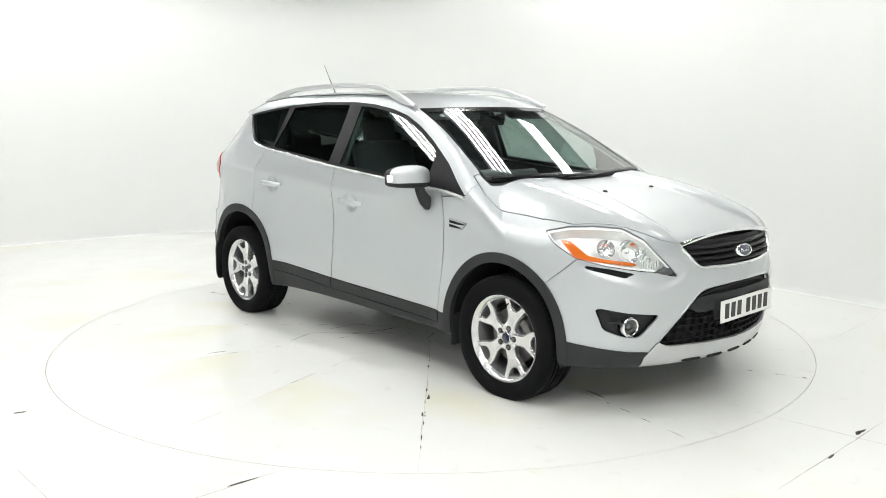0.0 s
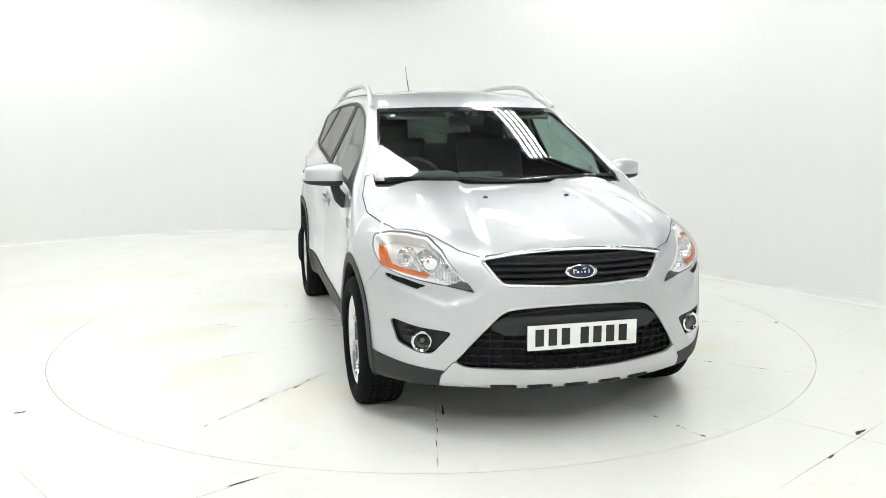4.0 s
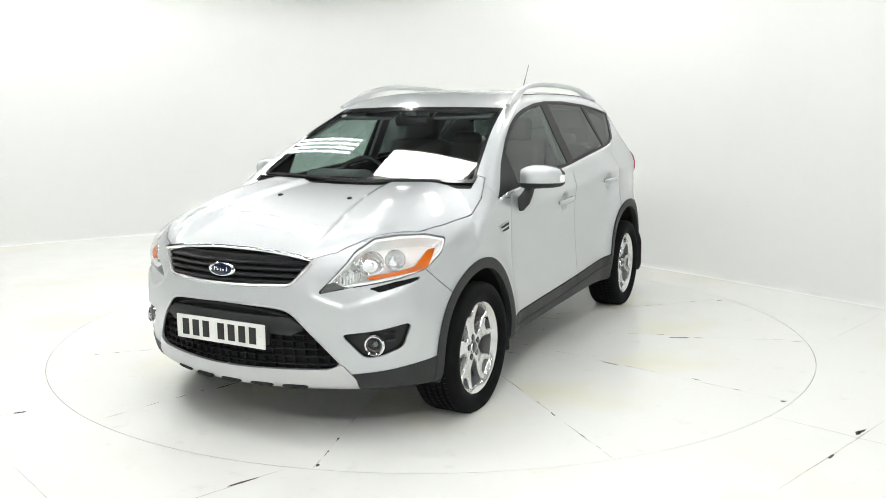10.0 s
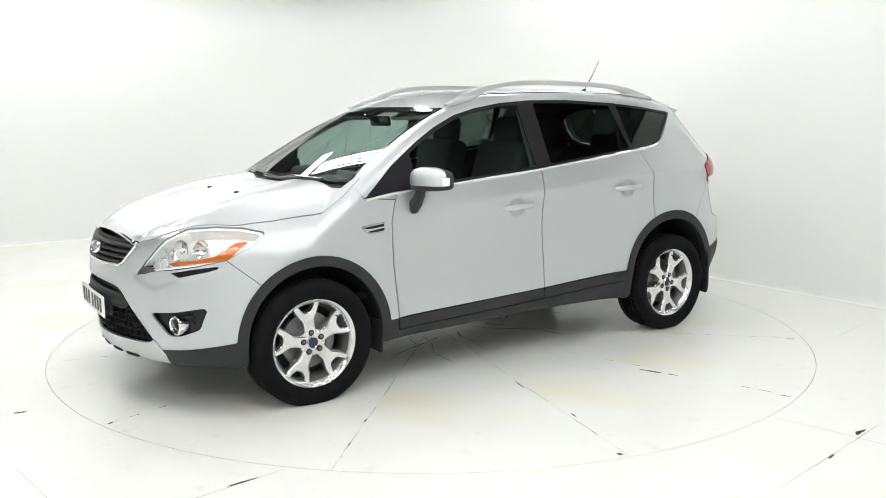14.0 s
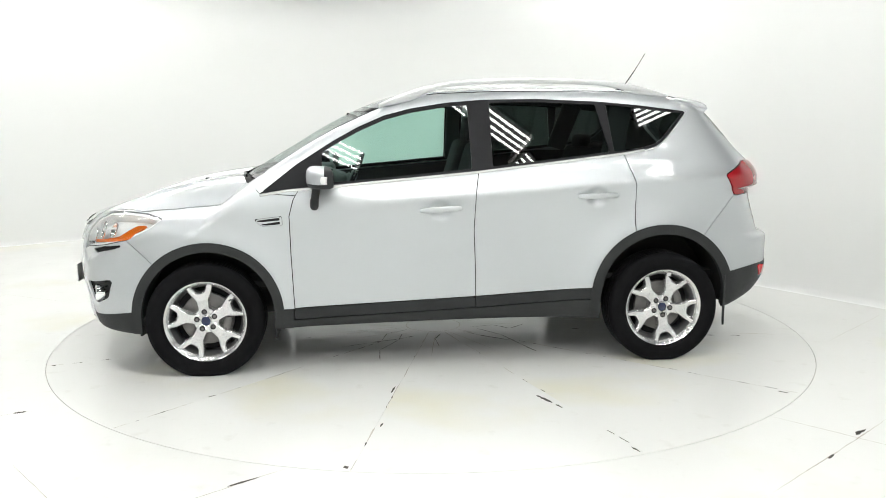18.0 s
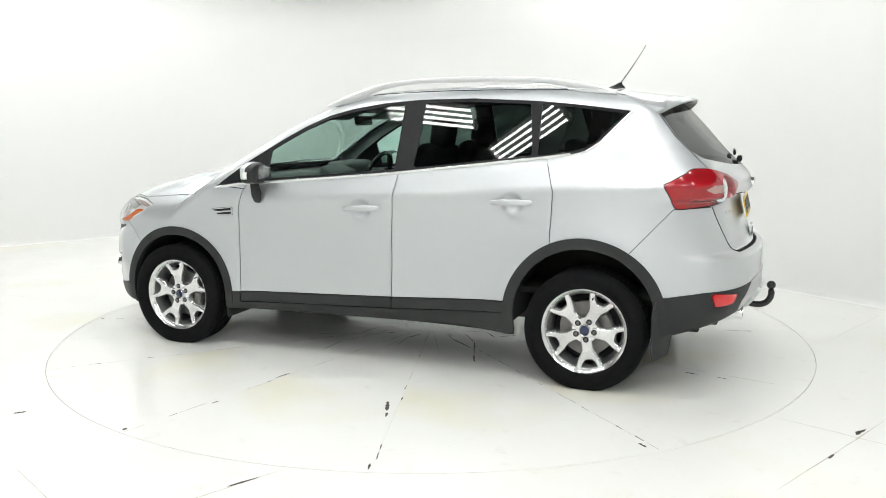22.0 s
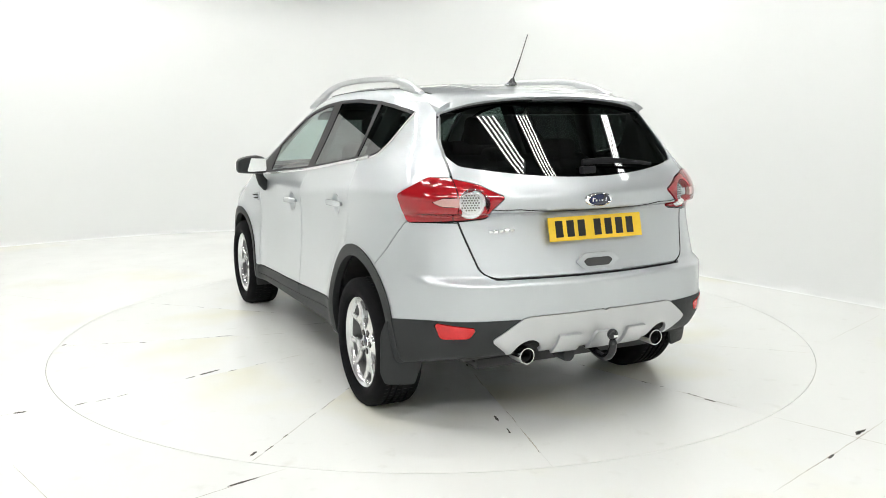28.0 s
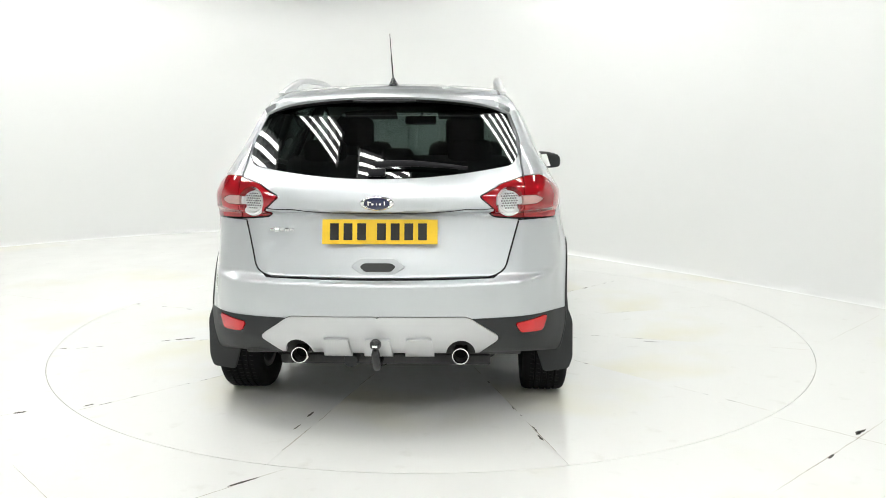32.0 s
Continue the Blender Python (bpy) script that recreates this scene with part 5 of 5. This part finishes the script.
part("luggage_cover", box_bm((0.60, 1.20, 0.03), Matrix.Translation((-1.56, 0, 1.05)), 0.01), DARK, car, "dark luggage cover")
for s, _n in SIDES:
    part("inner_pillar", box_bm((0.10, 0.03, 0.42), Matrix.Translation((-0.25, s * 0.665, 1.34)) @ pose(0, 0, 0, s * 23, 0, 0), 0.01), DASH, car, "grey door pillar trim")
    part("inner_pillar", box_bm((0.14, 0.03, 0.36), Matrix.Translation((-1.10, s * 0.645, 1.38)) @ pose(0, 0, 0, s * 23, -16, 0), 0.01), DASH, car, "grey rear pillar trim")
# ---------------------------------------------------------------- the studio
def floor_paint(name="white_floor_paint"):
    """Glossy white floor paint with faint yellow stains, scuffs and dull patches."""
    m = material(name, (0.80, 0.80, 0.77), rough=0.22)
    n, l = m.node_tree.nodes, m.node_tree.links
    b = n["Principled BSDF"]
    at = n.new("ShaderNodeTexCoord")
    big, small, spots = n.new("ShaderNodeTexNoise"), n.new("ShaderNodeTexNoise"), n.new("ShaderNodeTexNoise")
    for t, s, d in ((big, 0.9, 4), (small, 9.0, 8), (spots, 2.3, 6)):
        t.inputs["Scale"].default_value, t.inputs["Detail"].default_value = s, d
        l.new(at.outputs["Object"], t.inputs["Vector"])
    ramp = n.new("ShaderNodeValToRGB")
    ramp.color_ramp.elements[0].position, ramp.color_ramp.elements[1].position = 0.56, 0.80
    l.new(big.outputs[0], ramp.inputs[0])
    stain = n.new("ShaderNodeMix")
    stain.data_type = "RGBA"
    stain.inputs[6].default_value, stain.inputs[7].default_value = (0.85, 0.855, 0.835, 1), (0.82, 0.80, 0.66, 1)
    l.new(ramp.outputs[0], stain.inputs[0])
    scuff = n.new("ShaderNodeValToRGB")
    scuff.color_ramp.elements[0].position, scuff.color_ramp.elements[1].position = 0.62, 0.78
    l.new(small.outputs[0], scuff.inputs[0])
    mix = n.new("ShaderNodeMix")
    mix.data_type, mix.blend_type = "RGBA", "MIX"
    mix.inputs[7].default_value = (0.78, 0.78, 0.75, 1)
    l.new(scuff.outputs[0], mix.inputs[0])
    l.new(stain.outputs[2], mix.inputs[6])
    l.new(mix.outputs[2], b.inputs["Base Color"])
    rr = n.new("ShaderNodeMapRange")
    rr.inputs[3].default_value, rr.inputs[4].default_value = 0.08, 0.26
    l.new(spots.outputs[0], rr.inputs[0])
    l.new(rr.outputs[0], b.inputs["Roughness"])
    return m


FLOOR = floor_paint()
WALL = material("white_wall_paint", (0.74, 0.75, 0.745), rough=0.75, noise_amount=0.012, noise_scale=0.8)
GROUT = material("dirty_seam", (0.46, 0.44, 0.39), rough=0.9, noise_amount=0.5, noise_scale=6)
CHIP = material("chipped_paint", (0.07, 0.068, 0.06), rough=0.9, noise_amount=0.4, noise_scale=60)
ROOF = material("grey_roof_sheet", (0.15, 0.155, 0.158), rough=0.6, noise_amount=0.15, noise_scale=1.5)
BEAM = material("dark_steel_beam", (0.04, 0.042, 0.045), rough=0.5, noise_amount=0.2)
HOUSING = material("white_fitting", (0.7, 0.7, 0.7), rough=0.5)
TUBE_LIGHT = material("lit_tube", (1.0, 1.0, 0.965), emit=35.5)
PANEL_LIGHT = material("lit_diffuser", (1.0, 1.0, 0.965), emit=14.0)
TABLE_R = 2.490


def structure(name, bm, mat, label, category, smooth=False):
    me = bpy.data.meshes.new(name)
    bm.to_mesh(me)
    bm.free()
    me.materials.append(mat)
    if smooth:
        me.polygons.foreach_set("use_smooth", [True] * len(me.polygons))
    return tagged(new(name, me), label, category, kind="structure")


# wall in plan: a straight run beside the table, a wide rounded corner, then round behind the camera
WALL_PLAN = curve_points([(3.47, 0.42, 0), (2.45, 1.84, 0), (1.40, 3.12, 0), (0.35, 4.25, 0), (-1.0, 5.0, 0), (-2.6, 5.06, 0), (-3.96, 4.5, 0), (-4.98, 3.77, 0), (-6.1, 2.6, 0), (-6.9, 0.6, 0), (-6.9, -2.5, 0), (-6.0, -6.0, 0),
                          (-3.0, -8.6, 0), (1.0, -8.9, 0), (4.6, -7.2, 0), (6.0, -4.2, 0), (5.4, -1.9, 0), (4.4, -0.75, 0), (3.47, 0.42, 0)], 150)[:-1, :2]


def wall_ring(inset, z):
    out = []
    n = len(WALL_PLAN)
    for i in range(n):
        d = WALL_PLAN[(i + 1) % n] - WALL_PLAN[i - 1]
        d = d / np.linalg.norm(d)
        q = WALL_PLAN[i] + inset * np.array([-d[1], d[0]])
        out.append((q[0], q[1], z))
    return out


WALL_H = 2.97
rings = [wall_ring(0.05 * (1 - math.sin(a)), 0.05 * (1 - math.cos(a))) for a in np.linspace(0, math.pi / 2, 6)]
rings += [wall_ring(0.0, z) for z in (0.6, 1.5, 2.4, WALL_H)] + [wall_ring(-0.15, WALL_H), wall_ring(-0.15, 0.0)]
structure("wall", ring_loft(rings), WALL, "smooth white curved studio wall", "wall", True)

bm = bmesh.new()
n = 150
rows = [[bm.verts.new((r * math.cos(2 * math.pi * i / n), r * math.sin(2 * math.pi * i / n), 0)) for i in range(n)] for r in (TABLE_R + 0.002, 2.7, 3.6, 6.0, 11.5)]
for a, b in zip(rows, rows[1:]):
    for i in range(n):
        bm.faces.new((a[i], b[i], b[(i + 1) % n], a[(i + 1) % n]))
rim = [bm.verts.new((v.co.x, v.co.y, -0.08)) for v in rows[0]]
base = [bm.verts.new((v.co.x * 0.9, v.co.y * 0.9, -0.08)) for v in rows[0]]
for i in range(n):
    j = (i + 1) % n
    bm.faces.new((rows[0][j], rows[0][i], rim[i], rim[j]))
bmesh.ops.recalc_face_normals(bm, faces=bm.faces[:])
bmesh.ops.delete(bm, geom=[v for v in base], context="VERTS")
floor = structure("floor", bm, FLOOR, "glossy white painted studio floor with scuffs", "floor")


def streak(a, b, width, rng, z=0.0006, rough=0.5):
    """A thin uneven mark from a to b, lying on the floor."""
    a, b = Vector((*a, 0)), Vector((*b, 0))
    d = b - a
    side_ = Vector((-d.y, d.x, 0)).normalized()
    count = max(5, int(d.length / 0.02))
    bm = bmesh.new()
    rows = []
    wob = 0.0
    for i in range(count + 1):
        t = i / count
        wob += rng.uniform(-0.0015, 0.0015)
        w = width * rng.uniform(1 - rough, 1 + rough) * min(1, 6 * t, 6 * (1 - t)) + 0.0004
        p = a + d * t + side_ * wob
        rows.append((bm.verts.new(p + side_ * w / 2 + Vector((0, 0, z))), bm.verts.new(p - side_ * w / 2 + Vector((0, 0, z)))))
    for (p, q), (r, s_) in zip(rows, rows[1:]):
        bm.faces.new((p, q, s_, r))
    bmesh.ops.recalc_face_normals(bm, faces=bm.faces[:])
    for f in bm.faces:
        if f.normal.z < 0:
            f.normal_flip()
    return bm


rng = random.Random(5)
# worn seams and chips in the still floor
FLOOR_MARKS = [((2.22, -1.90), (1.34, -2.70), 0.004), ((1.64, -1.85), (2.30, -2.50), 0.003), ((-0.62, -2.43), (-1.05, -2.80), 0.004), ((-2.03, -1.70), (-3.2, -2.30), 0.004), ((-1.80, -2.36), (-1.30, -2.92), 0.003),
               ((2.6, -0.5), (3.3, 0.2), 0.003), ((-2.9, 0.8), (-4.6, 1.6), 0.004), ((-2.45, 2.3), (-3.6, 2.7), 0.003)]
marks = bmesh.new()
for a, b, w in FLOOR_MARKS:
    join_bm(marks, streak(a, b, w, rng))
tagged(part("worn_seam", marks, GROUT, floor, "dirty worn floor seams", smooth=False), kind="stuff")
for a, b, w in (((2.04, -2.045), (1.95, -2.12), 0.012), ((2.00, -2.06), (1.965, -2.105), 0.018), ((-0.71, -2.505), (-0.83, -2.60), 0.012), ((-2.05, -1.712), (-2.11, -1.74), 0.016), ((1.75, -2.33), (1.70, -2.38), 0.01)):
    part("paint_chip", streak(a, b, w, rng, 0.0012), CHIP, floor, "dark chip in the paint", smooth=False)

# turntable: twelve wedge plates round a small middle disc
turntable = tagged(new("turntable"), "white round turntable in wedge plates flush with floor", "turntable")
bed = lathe([(0.001, -0.006), (TABLE_R + 0.001, -0.006), (TABLE_R + 0.001, -0.05)], 160, "Z")
part("table_bed", bed, GROUT, turntable, "dirty bed under the plates")
FIRST_SEAM, HUB_R = 16.6, 0.19


def wedge():
    """One plate between two radial seams, about angle nought."""
    bm = bmesh.new()
    half, gap = radians(15), 0.0004
    rows = []
    for r in (HUB_R + 0.002, 0.6, 1.2, 1.8, TABLE_R - 0.0015):
        lim = half - gap / r
        rows.append([(r * math.cos(a), r * math.sin(a)) for a in np.linspace(-lim, lim, 13)])
    top = [[bm.verts.new((x, y, 0)) for x, y in row] for row in rows]
    for a, b in zip(top, top[1:]):
        for i in range(12):
            bm.faces.new((a[i], b[i], b[i + 1], a[i + 1]))
    loop = top[0] + [r[-1] for r in top[1:]] + top[-1][-2::-1] + [r[0] for r in top[-2:0:-1]]
    low = [bm.verts.new((v.co.x, v.co.y, -0.02)) for v in loop]
    for i in range(len(loop)):
        j = (i + 1) % len(loop)
        bm.faces.new((loop[j], loop[i], low[i], low[j]))
    bmesh.ops.recalc_face_normals(bm, faces=bm.faces[:])
    return bm


me = bpy.data.meshes.new("plate")
bm = wedge()
bm.to_mesh(me)
bm.free()
me.materials.append(FLOOR)
for k in range(12):
    plate_ob = new("plate", me)
    plate_ob.parent = turntable
    plate_ob.rotation_euler = (0, 0, radians(FIRST_SEAM + 15 + 30 * k))
part("hub_plate", lathe([(0.001, 0.0), (HUB_R, 0.0), (HUB_R, -0.02)], 48, "Z"), FLOOR, turntable)
seams = bmesh.new()
polar = lambda r, deg: (r * math.cos(radians(deg)), r * math.sin(radians(deg)))
for k in range(12):
    deg = FIRST_SEAM + 30 * k
    r = HUB_R + 0.02
    while r < TABLE_R - 0.1:
        length = rng.uniform(0.08, 0.4)
        if rng.random() < 0.62:
            join_bm(seams, streak(polar(r, deg), polar(min(r + length, TABLE_R - 0.01), deg), rng.choice((0.003, 0.004, 0.006)), rng))
        r += length + rng.uniform(0.02, 0.25)
dashes = bmesh.new()
for k in range(12):
    deg = FIRST_SEAM + 30 * k
    r = HUB_R + rng.uniform(0.1, 0.4)
    while r < TABLE_R - 0.1:
        length = rng.uniform(0.02, 0.09)
        if rng.random() < (0.75 if k % 3 == 1 else 0.3):
            drift = rng.uniform(-0.10, 0.10)
            join_bm(dashes, streak(polar(r, deg + drift), polar(r + length, deg + drift + rng.uniform(-0.1, 0.1)), rng.choice((0.003, 0.004, 0.006)), rng, 0.0011, 0.8))
        r += length + rng.uniform(0.02, 0.14)
for k in range(9):
    a = rng.uniform(0, 360)
    join_bm(seams, streak(polar(rng.uniform(0.2, 0.3), a), polar(rng.uniform(0.45, 0.9), a + rng.uniform(-10, 10)), 0.004, rng))
for k in range(30):
    join_bm(seams, streak(polar(HUB_R + 0.002, k * 12), polar(HUB_R + 0.002, k * 12 + 13), 0.006, rng))
cracks = bmesh.new()
for k in range(11):
    a, r = rng.uniform(0, 360), rng.uniform(0.2, 0.35)
    p = polar(r, a)
    for j in range(rng.randint(2, 4)):
        a, r = a + rng.uniform(-14, 14), r + rng.uniform(0.08, 0.26)
        join_bm(cracks, streak(p, polar(r, a), rng.choice((0.004, 0.006, 0.009)), rng, 0.0010))
        p = polar(r, a)
tagged(part("seam_chip", dashes, CHIP, turntable, "dark broken chips along the seams", smooth=False), kind="stuff")
tagged(part("crack", cracks, CHIP, turntable, "dark cracks round the middle", smooth=False), kind="stuff")
tagged(part("worn_seam", seams, GROUT, turntable, "dirty worn seams", smooth=False), kind="stuff")
CHIPS = [((0.590, 2.395), (0.60, 2.36), 0.016), ((-0.40, 1.57), (-0.46, 1.70), 0.016), ((-0.47, 1.72), (-0.49, 1.78), 0.010), ((1.10, -1.02), (1.16, -1.075), 0.012), ((2.33, 0.70), (2.36, 0.71), 0.014),
         ((-0.67, 2.30), (-0.69, 2.37), 0.010), ((-1.78, 0.50), (-1.86, 0.52), 0.012), ((-1.95, 0.53), (-2.02, 0.55), 0.008), ((-1.70, 1.66), (-1.74, 1.70), 0.012), ((1.28, -1.22), (1.33, -1.26), 0.008),
         ((0.33, 1.33), (0.36, 1.45), 0.008), ((-2.05, -0.60), (-2.12, -0.62), 0.012), ((1.62, -0.35), (1.78, -0.385), 0.010), ((0.42, 1.88), (0.44, 1.93), 0.010), ((-0.40, -1.40), (-0.43, -1.52), 0.008)]
for a, b, w in CHIPS:
    part("paint_chip", streak(a, b, w, rng, 0.0012), CHIP, turntable, "dark chip in the paint", smooth=False)

# ---------------------------------------------------------------- roof and lamps overhead
ROOF_Z = 5.2
bm = bmesh.new()
ribs = []
for i in range(31):
    x = -9.0 + 0.6 * i
    for dx, dz in ((0, 0), (0.40, 0.0), (0.43, 0.04), (0.57, 0.04)):
        ribs.append((x + dx, ROOF_Z + dz))
va = [bm.verts.new((x, -10.5, z)) for x, z in ribs]
vb = [bm.verts.new((x, 7.5, z)) for x, z in ribs]
for i in range(len(ribs) - 1):
    bm.faces.new((va[i], va[i + 1], vb[i + 1], vb[i]))
structure("ceiling", bm, ROOF, "dark grey ribbed sheet roof", "ceiling")
for k, (y0, size) in enumerate(((-8.0, 0.12), (-5.6, 0.12), (-3.2, 0.12), (-0.8, 0.12), (1.6, 0.12), (4.0, 0.12))):
    structure(f"beam_{k + 1}", box_bm((18, size, 0.2), Matrix.Translation((0, y0, ROOF_Z - 0.11)), 0.01), BEAM, "dark steel roof beam", "beam")
for name, size, at in (("upper_wall_1", (18, 0.2, 2.2), (0, 7.6, 4.3)), ("upper_wall_2", (18, 0.2, 2.2), (0, -10.6, 4.3)), ("upper_wall_3", (0.2, 18, 2.2), (-9.1, -1.5, 4.3)), ("upper_wall_4", (0.2, 18, 2.2), (9.1, -1.5, 4.3))):
    structure(name, box_bm(size, Matrix.Translation(at)), ROOF, "dark grey sheet wall of the hall", "wall")
for name, size, at in (("outer_wall_1", (18.4, 0.2, 3.4), (0, 7.6, 1.6)), ("outer_wall_2", (18.4, 0.2, 3.4), (0, -10.6, 1.6)), ("outer_wall_3", (0.2, 18, 3.4), (-9.1, -1.5, 1.6)), ("outer_wall_4", (0.2, 18, 3.4), (9.1, -1.5, 1.6))):
    structure(name, box_bm(size, Matrix.Translation(at)), ROOF, "dark grey sheet wall of the hall", "wall")


def tube_fitting(length=1.5, tubes=4, pitch=0.09):
    """A hanging batten with bare tubes, along x."""
    width = pitch * tubes
    bm = box_bm((length + 0.06, width, 0.05), Matrix.Translation((0, 0, 0.06)), 0.006)
    me_ = bpy.data.meshes.new("tube_light")
    bm.to_mesh(me_)
    bm.free()
    me_.materials.append(BEAM)
    ob_ = new("tube_light", me_)
    tagged(ob_, "hanging lamp of lit white fluorescent tubes, some added as fill light", "lamp", "lamps over the turntable")
    for k in range(tubes):
        y = (k - (tubes - 1) / 2) * pitch
        part("tube", tube([(-length / 2, y, 0.0), (length / 2, y, 0.0)], 0.19 * pitch, 8), TUBE_LIGHT, ob_, "lit tube")
    for s_ in (-1, 1):
        part("end_cap", box_bm((0.03, width, 0.05), Matrix.Translation((s_ * (length / 2 + 0.015), 0, 0.02)), 0.004), HOUSING, ob_)
        part("hanger", tube([(s_ * length * 0.4, 0, 0.08), (s_ * length * 0.4, 0, 1.215)], 0.004, 6), BEAM, ob_)
    return ob_


LAMP_Z = 4.0
# LONG holds added unseen fill lamps: two by the left wall, six near the camera.
LONG = [(1.2, 1.62, 120), (-2.28, 2.3, 129), (2.6, 2.5, 122), (-4.2, 1.4, 62), (-3.5, 3.1, 35), (-3.05, -1.22, -40), (0.2, -4.9, 0), (-2.6, -6.2, 0), (0.0, -6.6, 0), (2.6, -6.2, 0), (-4.3, -4.6, 60), (4.0, -5.0, -60)]
SHORT = [(-0.48, -3.2, -20), (0.66, -3.7, -18), (1.03, -2.90, -30), (1.65, -3.5, -42), (-1.45, -2.72, 8), (-2.2, -2.2, -28), (1.22, -1.93, -14), (1.82, -1.70, -30), (-1.545, -1.81, -38), (-0.53, -2.32, -14), (3.27, -0.45, 125), (2.7, -2.6, 30), (-0.75, 2.9, 96)]
for length, pitch, places in ((1.9, 0.09, LONG), (0.8, 0.052, SHORT)):
    fitting = tube_fitting(length, 4, pitch)
    for k, (x, y, a) in enumerate(places):
        m = pose(x, y, LAMP_Z, 0, 0, a)
        if k == 0:
            fitting.matrix_basis = m
        else:
            copy_thing(fitting, m)


def panel_lamp(place, turn, size):
    ob_ = new("panel_light", None)
    tagged(ob_, "hanging lamp of four lit white diffuser strips", "lamp", "panels over the turntable")
    ob_.matrix_basis = pose(*place, 0, 0, turn)
    part("frame", box_bm((size[0] + 0.06, size[1] + 0.06, 0.08), Matrix.Translation((0, 0, 0.05)), 0.01), HOUSING, ob_)
    step = size[1] / 4
    for k in range(4):
        part("diffuser", box_bm((size[0], step * 0.92, 0.012), Matrix.Translation((0, (k - 1.5) * step, 0.002))), PANEL_LIGHT, ob_, "lit diffuser strip", smooth=False)
    for s_ in (-1, 1):
        part("hanger", tube([(s_ * size[0] * 0.4, 0, 0.08), (s_ * size[0] * 0.4, 0, 1.215)], 0.004, 6), BEAM, ob_)
    return ob_


panel_lamp((-0.72, 0.27, 4.0), -42, (1.45, 0.52))


def motions():
    rows = [(t / 2, pose(0, 0, 0, 0, 0, table_angle(t / 2))) for t in range(65)]
    walk(car, rows)
    walk(turntable, rows)


motions()
